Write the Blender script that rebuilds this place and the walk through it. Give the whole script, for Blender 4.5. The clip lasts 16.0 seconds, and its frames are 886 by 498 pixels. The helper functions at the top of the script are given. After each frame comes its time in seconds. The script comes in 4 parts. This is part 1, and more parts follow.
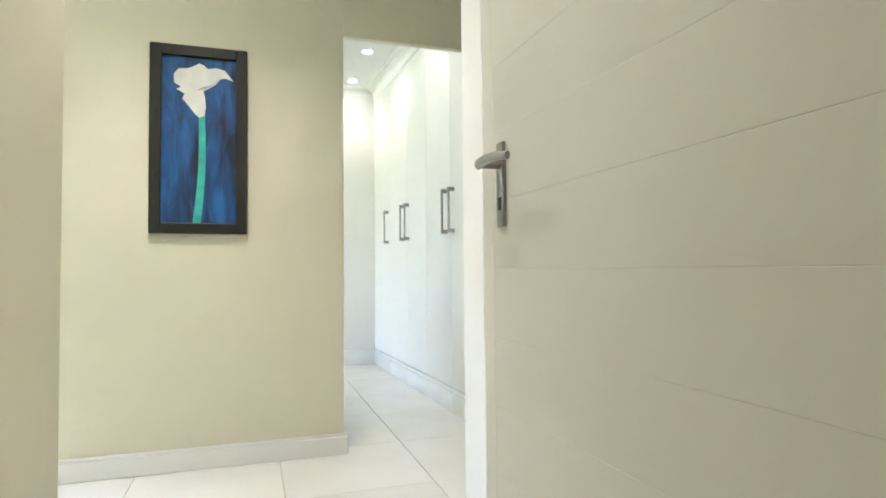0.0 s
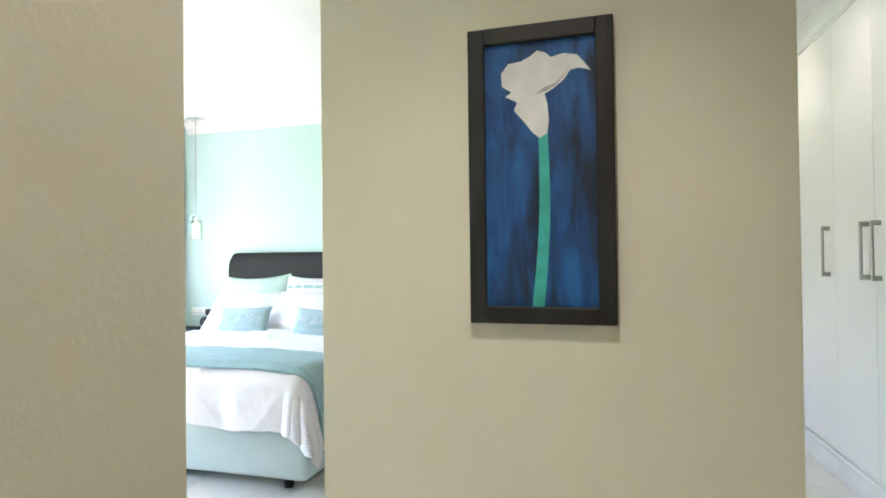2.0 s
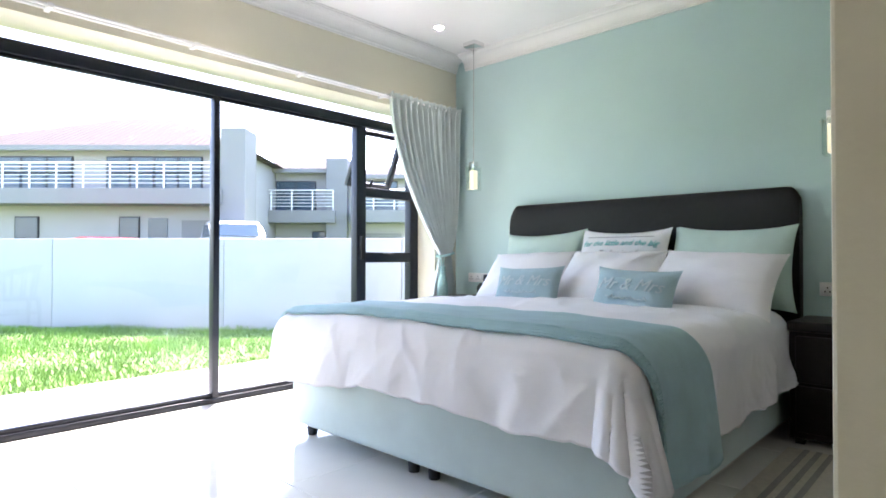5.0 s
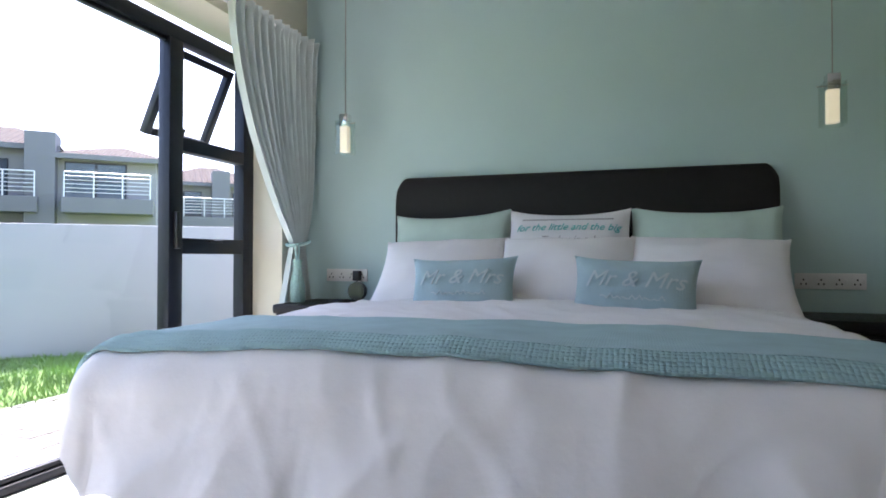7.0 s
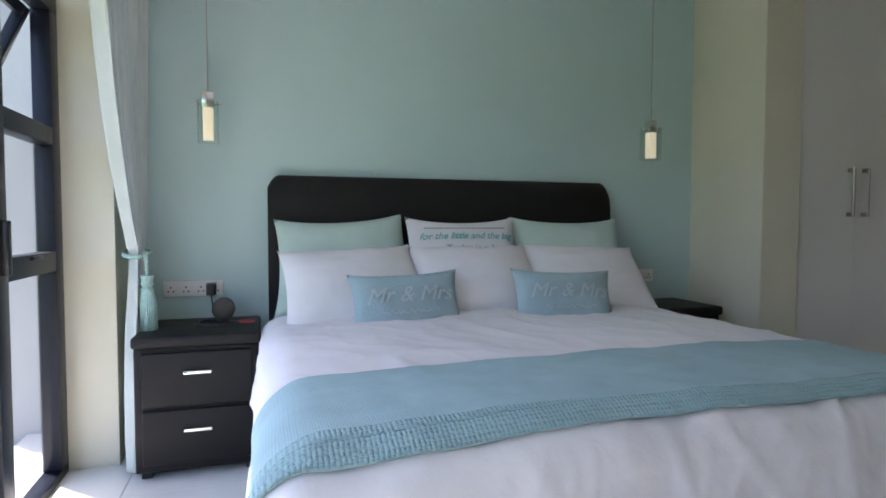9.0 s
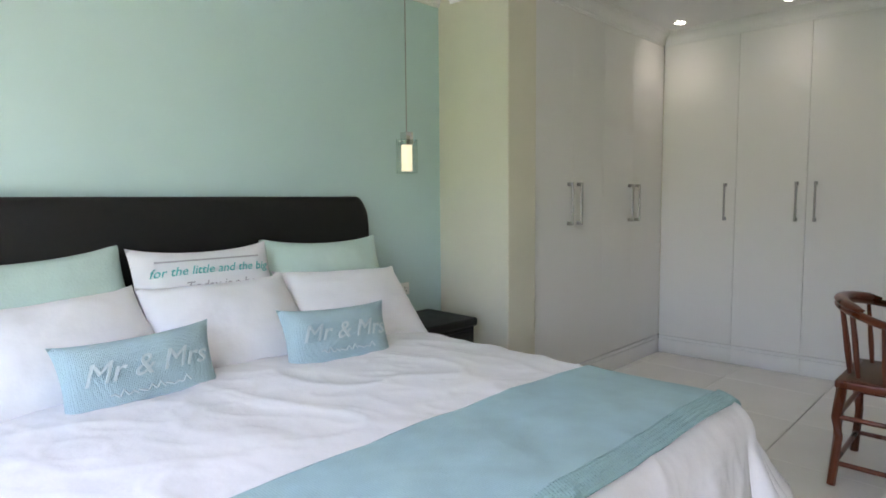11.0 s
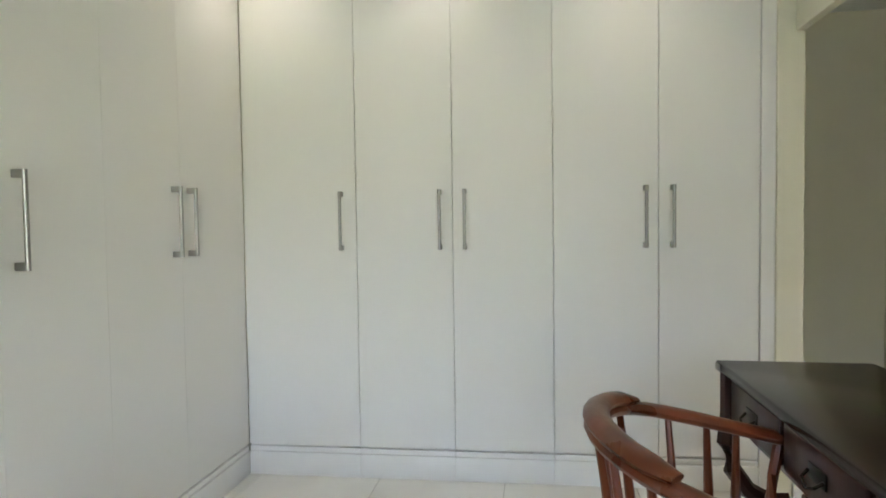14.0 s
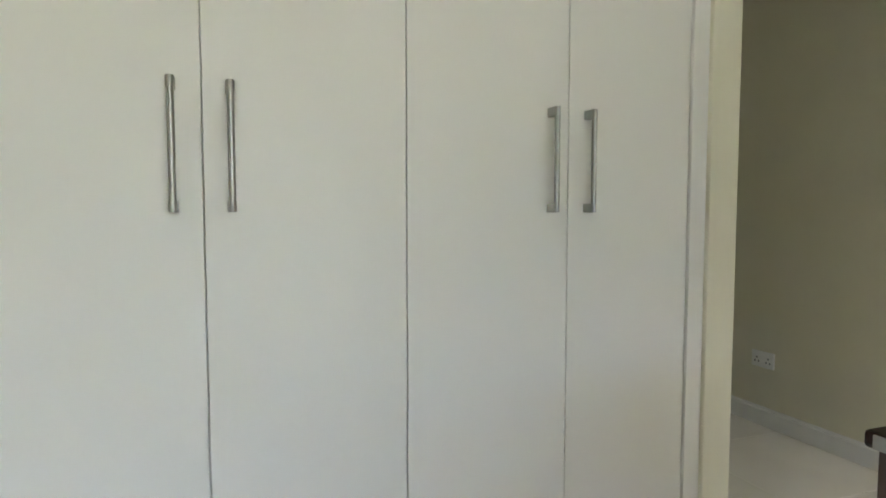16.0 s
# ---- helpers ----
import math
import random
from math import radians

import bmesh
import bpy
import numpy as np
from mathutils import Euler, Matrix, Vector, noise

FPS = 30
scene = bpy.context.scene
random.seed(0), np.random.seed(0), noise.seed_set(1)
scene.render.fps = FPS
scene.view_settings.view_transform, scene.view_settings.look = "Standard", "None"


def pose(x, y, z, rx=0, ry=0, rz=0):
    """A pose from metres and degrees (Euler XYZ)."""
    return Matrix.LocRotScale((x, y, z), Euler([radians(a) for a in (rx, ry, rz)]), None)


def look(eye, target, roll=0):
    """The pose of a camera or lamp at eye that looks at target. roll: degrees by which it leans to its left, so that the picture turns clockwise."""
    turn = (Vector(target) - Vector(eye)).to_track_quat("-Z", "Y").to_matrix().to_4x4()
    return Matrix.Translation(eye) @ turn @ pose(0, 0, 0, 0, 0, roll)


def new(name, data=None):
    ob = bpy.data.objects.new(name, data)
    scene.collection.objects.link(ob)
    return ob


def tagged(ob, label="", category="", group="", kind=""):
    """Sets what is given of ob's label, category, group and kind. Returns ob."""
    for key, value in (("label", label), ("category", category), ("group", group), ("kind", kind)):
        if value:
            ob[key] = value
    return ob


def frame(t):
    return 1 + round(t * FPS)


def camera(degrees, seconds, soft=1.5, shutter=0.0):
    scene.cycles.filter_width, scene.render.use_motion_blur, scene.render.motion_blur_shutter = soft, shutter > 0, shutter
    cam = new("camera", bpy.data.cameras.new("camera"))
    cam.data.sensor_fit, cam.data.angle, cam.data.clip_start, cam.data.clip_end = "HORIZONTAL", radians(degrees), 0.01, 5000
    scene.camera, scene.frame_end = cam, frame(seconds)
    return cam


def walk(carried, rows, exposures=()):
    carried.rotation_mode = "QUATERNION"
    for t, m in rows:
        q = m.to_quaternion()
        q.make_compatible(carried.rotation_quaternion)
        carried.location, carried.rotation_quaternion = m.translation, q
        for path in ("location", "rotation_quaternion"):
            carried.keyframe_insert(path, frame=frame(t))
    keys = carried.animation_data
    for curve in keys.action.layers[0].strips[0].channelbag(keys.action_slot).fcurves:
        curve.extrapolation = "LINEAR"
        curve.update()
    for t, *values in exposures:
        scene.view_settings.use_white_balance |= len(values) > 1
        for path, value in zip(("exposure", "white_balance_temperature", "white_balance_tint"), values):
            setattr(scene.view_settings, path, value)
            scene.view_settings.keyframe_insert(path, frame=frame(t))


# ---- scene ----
cam = camera(74.4, 16.0, soft=1.7)
PATH = [
    (0, (0.621, 0.022, 0.88), (1.246, 1.921, 0.949), -0.5),
    (0.5, (0.674, 0.31, 0.955), (1.012, 2.281, 1.002), -0.1),
    (1, (0.697, 0.614, 1.046), (0.711, 2.614, 1.081), -0.0),
    (1.5, (0.649, 0.939, 1.156), (0.374, 2.919, 1.176), -0.3),
    (2, (0.601, 1.193, 1.24), (0.032, 3.11, 1.267), -0.7),
    (2.5, (0.597, 1.445, 1.268), (-0.414, 3.168, 1.297), -0.2),
    (3, (0.497, 1.712, 1.205), (-0.827, 3.211, 1.237), -0.1),
    (3.1, (0.472, 1.750, 1.186), (-0.889, 3.215, 1.216), -0.1),
    (5.3, (-0.377, 2.359, 0.885), (-1.751, 3.813, 0.911), 0.1),
    (5.5, (-0.512, 2.415, 0.87), (-1.805, 3.941, 0.901), 0.1),
    (6, (-0.847, 2.568, 0.856), (-1.92, 4.255, 0.89), 0.1),
    (6.5, (-1.201, 2.711, 0.865), (-2.067, 4.514, 0.897), 0.2),
    (7, (-1.596, 2.807, 0.854), (-2.221, 4.707, 0.88), 0.1),
    (7.5, (-1.983, 2.825, 0.865), (-2.348, 4.792, 0.871), -0.0),
    (8, (-2.356, 2.825, 0.91), (-2.375, 4.824, 0.875), -0.1),
    (8.2, (-2.493, 2.839, 0.937), (-2.384, 4.836, 0.888), 0.0),
    (10.3, (-3.184, 2.991, 1.246), (-2.033, 4.62, 1.095), -0.3),
    (10.5, (-3.141, 3.052, 1.26), (-1.936, 4.641, 1.105), -0.4),
    (11, (-2.946, 3.299, 1.273), (-1.536, 4.707, 1.108), -0.5),
    (11.5, (-2.709, 3.394, 1.241), (-1.145, 4.632, 1.085), -0.6),
    (12, (-2.41, 3.533, 1.241), (-0.702, 4.564, 1.09), -0.5),
    (12.5, (-2.087, 3.679, 1.25), (-0.267, 4.497, 1.122), -0.6),
    (13, (-1.71, 3.766, 1.241), (0.173, 4.432, 1.146), -0.7),
    (13.5, (-1.327, 3.866, 1.228), (0.606, 4.371, 1.149), -0.8),
    (14, (-0.945, 4.004, 1.21), (1.028, 4.325, 1.135), -0.8),
    (14.5, (-0.588, 4.149, 1.159), (1.407, 4.272, 1.091), -0.9),
    (15, (-0.277, 4.308, 1.111), (1.718, 4.172, 1.063), -0.5),
    (15.5, (0.041, 4.405, 1.107), (1.992, 3.972, 1.026), -0.4),
    (16, (0.40, 4.338, 1.101), (2.28, 3.663, 0.981), 0.0),
]
EXPOSURE = [(0.0, 4.97, 6300, 13), (1.0, 4.68, 6350, 14), (1.5, 4.6, 6350, 14), (2.0, 4.4, 6400, 16), (2.5, 4.0, 6450, 18), (3.2, 3.85, 6450, 18), (5.3, 3.2, 6350, 22), (6.5, 2.75, 6300, 22), (8.2, 2.09, 6200, 22), (10.3, 3.05, 6550, 22), (11.5, 3.45, 6700, 21), (12.5, 3.75, 6750, 18), (14.5, 4.0, 6780, 16), (16.0, 4.0, 6800, 16)]
walk(cam, [(t, look(eye, target, roll)) for t, eye, target, roll in PATH], EXPOSURE)

# ---------------------------------------------------------------- light
SUN_EL, SUN_DIR = radians(58), Vector((-0.72, 0.69))
world = bpy.data.worlds.new("world")
scene.world = world
world.use_nodes = True
wn = world.node_tree
sky = wn.nodes.new("ShaderNodeTexSky")
sky.sky_type = "NISHITA"
sky.sun_disc = False
sky.sun_elevation = SUN_EL
sky.sun_rotation = math.atan2(SUN_DIR.x, SUN_DIR.y)
sky.dust_density = 1.5
wn.links.new(sky.outputs[0], wn.nodes["Background"].inputs[0])
wn.nodes["Background"].inputs[1].default_value = 0.15

sun = new("sun", bpy.data.lights.new("sun", "SUN"))
sun.data.energy, sun.data.angle, sun.data.color = 3.0, radians(0.6), (1.0, 0.95, 0.88)
way = Vector((SUN_DIR.x * math.cos(SUN_EL), SUN_DIR.y * math.cos(SUN_EL), math.sin(SUN_EL)))
sun.rotation_euler = way.to_track_quat("Z", "Y").to_euler()


# ---------------------------------------------------------------- materials
def material(name, colour, rough=0.5, metal=0.0, var=0.06, scale=6.0, bump=0.0, bump_scale=60.0, coat=0.0, random_piece=0.0, stretch=(1, 1, 1), spec=0.5):
    mt = bpy.data.materials.new(name)
    mt.use_nodes = True
    nt = mt.node_tree
    bs = nt.nodes["Principled BSDF"]
    bs.inputs["Roughness"].default_value = rough
    bs.inputs["Metallic"].default_value = metal
    bs.inputs["Coat Weight"].default_value = coat
    bs.inputs["Specular IOR Level"].default_value = spec
    tc = nt.nodes.new("ShaderNodeTexCoord")
    mp = nt.nodes.new("ShaderNodeMapping")
    mp.inputs["Scale"].default_value = stretch
    nt.links.new(tc.outputs["Object"], mp.inputs[0])
    n1 = nt.nodes.new("ShaderNodeTexNoise")
    n1.inputs["Scale"].default_value = scale
    n1.inputs["Detail"].default_value = 5
    nt.links.new(mp.outputs[0], n1.inputs["Vector"])
    ramp = nt.nodes.new("ShaderNodeValToRGB")
    c = Vector(colour)
    ramp.color_ramp.elements[0].position, ramp.color_ramp.elements[1].position = 0.3, 0.7
    ramp.color_ramp.elements[0].color = (*(c * (1 - var)), 1)
    ramp.color_ramp.elements[1].color = (*[min(1, v * (1 + var)) for v in c], 1)
    nt.links.new(n1.outputs["Fac"], ramp.inputs[0])
    out = ramp.outputs[0]
    if random_piece:
        info = nt.nodes.new("ShaderNodeObjectInfo")
        mr = nt.nodes.new("ShaderNodeMapRange")
        mr.inputs["To Min"].default_value, mr.inputs["To Max"].default_value = 1 - random_piece, 1 + random_piece
        nt.links.new(info.outputs["Random"], mr.inputs["Value"])
        hs = nt.nodes.new("ShaderNodeHueSaturation")
        nt.links.new(mr.outputs[0], hs.inputs["Value"])
        nt.links.new(out, hs.inputs["Color"])
        out = hs.outputs[0]
    nt.links.new(out, bs.inputs["Base Color"])
    rr = nt.nodes.new("ShaderNodeMapRange")
    rr.inputs["To Min"].default_value, rr.inputs["To Max"].default_value = max(0.02, rough * 0.85), min(1, rough * 1.15)
    nt.links.new(n1.outputs["Fac"], rr.inputs["Value"])
    nt.links.new(rr.outputs[0], bs.inputs["Roughness"])
    if bump:
        n2 = nt.nodes.new("ShaderNodeTexNoise")
        n2.inputs["Scale"].default_value = bump_scale
        n2.inputs["Detail"].default_value = 4
        nt.links.new(mp.outputs[0], n2.inputs["Vector"])
        bp = nt.nodes.new("ShaderNodeBump")
        bp.inputs["Strength"].default_value = bump
        bp.inputs["Distance"].default_value = 0.01
        nt.links.new(n2.outputs["Fac"], bp.inputs["Height"])
        nt.links.new(bp.outputs[0], bs.inputs["Normal"])
    return mt


def glowing(name, colour, strength):
    mt = bpy.data.materials.new(name)
    mt.use_nodes = True
    bs = mt.node_tree.nodes["Principled BSDF"]
    bs.inputs["Base Color"].default_value = (*colour, 1)
    bs.inputs["Emission Color"].default_value = (*colour, 1)
    bs.inputs["Emission Strength"].default_value = strength
    return mt


def glassy(name, tint=(1, 1, 1), rough=0.0):
    mt = bpy.data.materials.new(name)
    mt.use_nodes = True
    nt = mt.node_tree
    nt.nodes.remove(nt.nodes["Principled BSDF"])
    tr = nt.nodes.new("ShaderNodeBsdfTransparent")
    tr.inputs[0].default_value = (*tint, 1)
    gl = nt.nodes.new("ShaderNodeBsdfGlossy")
    gl.inputs["Roughness"].default_value = rough
    fr = nt.nodes.new("ShaderNodeLayerWeight")
    pw = nt.nodes.new("ShaderNodeMath")
    pw.operation = "POWER"
    pw.inputs[1].default_value = 5.0
    nt.links.new(fr.outputs["Facing"], pw.inputs[0])
    ad = nt.nodes.new("ShaderNodeMath")
    ad.operation = "MULTIPLY_ADD"
    ad.inputs[1].default_value, ad.inputs[2].default_value = 0.85, 0.03
    nt.links.new(pw.outputs[0], ad.inputs[0])
    mx = nt.nodes.new("ShaderNodeMixShader")
    nt.links.new(ad.outputs[0], mx.inputs[0])
    nt.links.new(tr.outputs[0], mx.inputs[1])
    nt.links.new(gl.outputs[0], mx.inputs[2])
    nt.links.new(mx.outputs[0], nt.nodes["Material Output"].inputs[0])
    return mt


def knit(name, colour, pitch=0.012, strength=0.6):
    mt = material(name, colour, 0.9, var=0.08, scale=9, bump=0.2, bump_scale=300)
    nt = mt.node_tree
    tc = nt.nodes.new("ShaderNodeTexCoord")
    vo = nt.nodes.new("ShaderNodeTexVoronoi")
    vo.inputs["Scale"].default_value = 1 / pitch
    vo.inputs["Randomness"].default_value = 0.25
    nt.links.new(tc.outputs["Object"], vo.inputs["Vector"])
    bp = nt.nodes.new("ShaderNodeBump")
    bp.invert = True
    bp.inputs["Strength"].default_value = strength
    bp.inputs["Distance"].default_value = 0.006
    nt.links.new(vo.outputs["Distance"], bp.inputs["Height"])
    nt.links.new(bp.outputs[0], nt.nodes["Principled BSDF"].inputs["Normal"])
    return mt


CREAM = material("cream_wall_paint", (0.71, 0.68, 0.54), 0.55, var=0.03, scale=2.2, bump=0.06, bump_scale=120)
TEAL = material("teal_wall_paint", (0.49, 0.655, 0.645), 0.55, var=0.03, scale=2.0, bump=0.06, bump_scale=120)
WHITE = material("white_ceiling_paint", (0.82, 0.82, 0.80), 0.7, var=0.02, scale=2.5, bump=0.04, bump_scale=90)
TRIM = material("white_trim_paint", (0.80, 0.80, 0.77), 0.35, var=0.02, scale=5)
CUPBOARD = material("white_cupboard_lacquer", (0.77, 0.76, 0.72), 0.42, var=0.008, scale=1.7)
DOORPAINT = material("white_door_paint", (0.78, 0.77, 0.70), 0.35, var=0.02, scale=2.0, bump=0.04, bump_scale=80)
TILE = material("polished_tile", (0.74, 0.73, 0.68), 0.07, var=0.04, scale=3.0, random_piece=0.03)
GROUT = material("grout", (0.42, 0.40, 0.36), 0.9, var=0.1, scale=20)
ALU = material("charcoal_aluminium", (0.009, 0.012, 0.020), 0.35, var=0.1, scale=30, spec=0.3)
STEEL = material("brushed_steel", (0.36, 0.35, 0.33), 0.34, 1.0, var=0.06, scale=40)
CHROME = material("chrome", (0.8, 0.8, 0.8), 0.1, 1.0, var=0.02)
GLASS = glassy("window_glass")
LEATHER = material("black_leather", (0.008, 0.007, 0.007), 0.45, spec=0.3, var=0.2, scale=30, bump=0.35, bump_scale=260)
LINEN = material("white_cotton", (0.80, 0.79, 0.80), 0.85, var=0.03, scale=5, bump=0.4, bump_scale=11)
MINT = material("mint_cotton", (0.50, 0.64, 0.58), 0.9, var=0.05, scale=8, bump=0.2, bump_scale=120)
BASEFAB = material("pale_mint_base_fabric", (0.56, 0.67, 0.66), 0.9, var=0.04, scale=7, bump=0.15, bump_scale=150)
THROW = knit("sea_green_knit", (0.34, 0.50, 0.53), 0.006, 0.25)
BORDER = knit("sea_green_knit_border", (0.30, 0.47, 0.49), 0.010, 1.0)
CUSHION = knit("grey_blue_woven", (0.37, 0.50, 0.53), 0.005, 0.5)
STITCH = material("silver_stitching", (0.52, 0.60, 0.60), 0.7)
PRINT = material("printed_cotton", (0.76, 0.75, 0.77), 0.85, var=0.03, scale=5, bump=0.25, bump_scale=16)
INK_TEAL = material("teal_ink", (0.06, 0.45, 0.44), 0.8)
INK_GREY = material("grey_ink", (0.42, 0.40, 0.42), 0.8)
CURTAIN = material("pale_green_curtain", (0.60, 0.67, 0.64), 0.85, var=0.05, scale=10, bump=0.2, bump_scale=200)
TASSEL = material("sea_green_cord", (0.40, 0.60, 0.55), 0.8, var=0.15, scale=80)
MIRROR = material("silvered_glass", (0.85, 0.86, 0.86), 0.03, 1.0, var=0.01)
PLASTIC = material("white_plastic", (0.80, 0.80, 0.78), 0.35)
BLACK = material("black_plastic", (0.012, 0.012, 0.013), 0.35, var=0.2)
RED = material("red_plastic", (0.55, 0.05, 0.05), 0.4)
MAHOGANY = material("red_brown_wood", (0.120, 0.028, 0.010), 0.28, var=0.45, scale=7, bump=0.08, bump_scale=40, coat=0.1, spec=0.4, stretch=(1, 1, 0.15))
DARKWOOD = material("dark_desk_wood", (0.020, 0.009, 0.007), 0.22, var=0.35, scale=9, bump=0.04, bump_scale=60, spec=0.28, stretch=(0.2, 1, 1))
DESKWOOD = material("deep_red_desk_wood", (0.050, 0.012, 0.007), 0.3, var=0.4, scale=8, bump=0.06, bump_scale=45, spec=0.4, stretch=(1, 1, 0.2))
SEATWOOD = material("worn_seat_wood", (0.10, 0.048, 0.022), 0.45, var=0.3, scale=11, bump=0.1, bump_scale=70, stretch=(0.2, 1, 1))
BRONZE = material("dark_bronze", (0.03, 0.025, 0.02), 0.4, 0.8)
FRAMEBLK = material("black_picture_frame", (0.012, 0.011, 0.010), 0.45, var=0.3, scale=12, bump=0.2, bump_scale=90, stretch=(1, 1, 0.2))
PETAL = material("white_petal_paint", (0.72, 0.73, 0.70), 0.6, var=0.10, scale=14, bump=0.1, bump_scale=50)
STEM = material("teal_stem_paint", (0.04, 0.42, 0.36), 0.6, var=0.25, scale=20)
GARDENWALL = material("white_garden_wall", (0.40, 0.41, 0.42), 0.85, var=0.05, scale=1.5, bump=0.2, bump_scale=40)
RENDER_GREY = material("grey_plaster", (0.21, 0.205, 0.205), 0.85, var=0.06, scale=1.0)
HOUSE_LIGHT = material("pale_plaster", (0.33, 0.32, 0.31), 0.85, var=0.05, scale=1.0)
ROOF = material("terracotta_roof_tiles", (0.06, 0.042, 0.036), 0.95, var=0.25, scale=3.5, bump=0.4, bump_scale=6)


def tile_rows(mt, pitch):
    """Courses of half-round tiles as relief on a roof material."""
    nt = mt.node_tree
    tc = nt.nodes.new("ShaderNodeTexCoord")
    wv = nt.nodes.new("ShaderNodeTexWave")
    wv.bands_direction = "X"
    wv.inputs["Scale"].default_value = 0.314 / pitch
    wv.inputs["Distortion"].default_value = 0.3
    rows = nt.nodes.new("ShaderNodeTexWave")
    rows.bands_direction, rows.wave_profile = "Y", "SAW"
    rows.inputs["Scale"].default_value = 0.314 / (pitch * 1.2)
    ad = nt.nodes.new("ShaderNodeMath")
    nt.links.new(tc.outputs["Object"], wv.inputs["Vector"])
    nt.links.new(tc.outputs["Object"], rows.inputs["Vector"])
    nt.links.new(wv.outputs["Fac"], ad.inputs[0])
    nt.links.new(rows.outputs["Fac"], ad.inputs[1])
    bp = nt.nodes.new("ShaderNodeBump")
    bp.inputs["Strength"].default_value, bp.inputs["Distance"].default_value = 0.9, 0.06
    nt.links.new(ad.outputs[0], bp.inputs["Height"])
    nt.links.new(bp.outputs[0], nt.nodes["Principled BSDF"].inputs["Normal"])


tile_rows(ROOF, 0.3)
HOUSE_GLASS = material("dark_window_glass", (0.05, 0.08, 0.11), 0.08, var=0.2, scale=1.0)
CAR_WHITE = material("white_car_paint", (0.55, 0.56, 0.58), 0.3, coat=0.6, var=0.02)
CAR_RED = material("red_car_paint", (0.50, 0.04, 0.06), 0.2, coat=0.6, var=0.02)
RUBBER = material("tyre_rubber", (0.02, 0.02, 0.02), 0.8)
PAVER = material("grey_brick_paver", (0.30, 0.28, 0.265), 0.85, var=0.15, scale=14, bump=0.3, bump_scale=90, random_piece=0.18)
SOIL = material("sandy_ground", (0.12, 0.20, 0.05), 0.95, var=0.2, scale=1.2)
GRASS = material("grass_blades", (0.15, 0.28, 0.05), 0.7, var=0.35, scale=1.8)
CARTON = material("lavender_printed_carton", (0.42, 0.40, 0.48), 0.6, var=0.15, scale=9)
RUG = material("cream_rug", (0.52, 0.48, 0.40), 0.95, var=0.08, scale=40, bump=0.3, bump_scale=300)
RUGSTRIPE = material("grey_rug_stripe", (0.30, 0.28, 0.25), 0.95, var=0.1, scale=40, bump=0.3, bump_scale=300)
LAMP_ON = glowing("lit_downlight", (1.0, 0.95, 0.86), 4.0)
CRYSTAL = glowing("lit_bubble_glass", (1.0, 0.85, 0.58), 0.10)
SLEEVE = glassy("clear_glass_sleeve", (0.93, 0.96, 0.95))
TISSUE = material("tissue_box_card", (0.60, 0.62, 0.38), 0.6, var=0.4, scale=22)


def canvas_paint():
    mt = material("blue_canvas_paint", (0.01, 0.09, 0.30), 0.55, bump=0.15, bump_scale=60)
    nt = mt.node_tree
    tc = nt.nodes.new("ShaderNodeTexCoord")
    mp = nt.nodes.new("ShaderNodeMapping")
    mp.inputs["Scale"].default_value = (16, 16, 3.5)
    n = nt.nodes.new("ShaderNodeTexNoise")
    n.inputs["Scale"].default_value = 1.0
    n.inputs["Detail"].default_value = 7
    n.inputs["Distortion"].default_value = 0.6
    rp = nt.nodes.new("ShaderNodeValToRGB")
    e = rp.color_ramp.elements
    e[0].position, e[0].color = 0.36, (0.004, 0.016, 0.045, 1)
    e[1].position, e[1].color = 0.66, (0.010, 0.12, 0.36, 1)
    mid = e.new(0.5)
    mid.color = (0.006, 0.055, 0.19, 1)
    nt.links.new(tc.outputs["Object"], mp.inputs[0])
    nt.links.new(mp.outputs[0], n.inputs["Vector"])
    nt.links.new(n.outputs["Fac"], rp.inputs[0])
    nt.links.new(rp.outputs[0], nt.nodes["Principled BSDF"].inputs["Base Color"])
    return mt


CANVAS = canvas_paint()


# ---------------------------------------------------------------- builders
def box(bm, x0, x1, y0, y1, z0, z1, bevel=0.0, seg=2):
    r = bmesh.ops.create_cube(bm, size=1.0, matrix=Matrix.Translation(((x0 + x1) / 2, (y0 + y1) / 2, (z0 + z1) / 2)) @ Matrix.Diagonal((abs(x1 - x0), abs(y1 - y0), abs(z1 - z0), 1)))
    if bevel:
        es = list({e for v in r["verts"] for e in v.link_edges})
        bmesh.ops.bevel(bm, geom=es, offset=bevel, segments=seg, profile=0.5, affect="EDGES")
    return bm


def rod(bm, a, b, r0, r1=None, seg=12):
    a, b = Vector(a), Vector(b)
    m = Matrix.Translation((a + b) / 2) @ (b - a).to_track_quat("Z", "Y").to_matrix().to_4x4()
    bmesh.ops.create_cone(bm, cap_ends=True, segments=seg, radius1=r0, radius2=r0 if r1 is None else r1, depth=(b - a).length, matrix=m)
    return bm


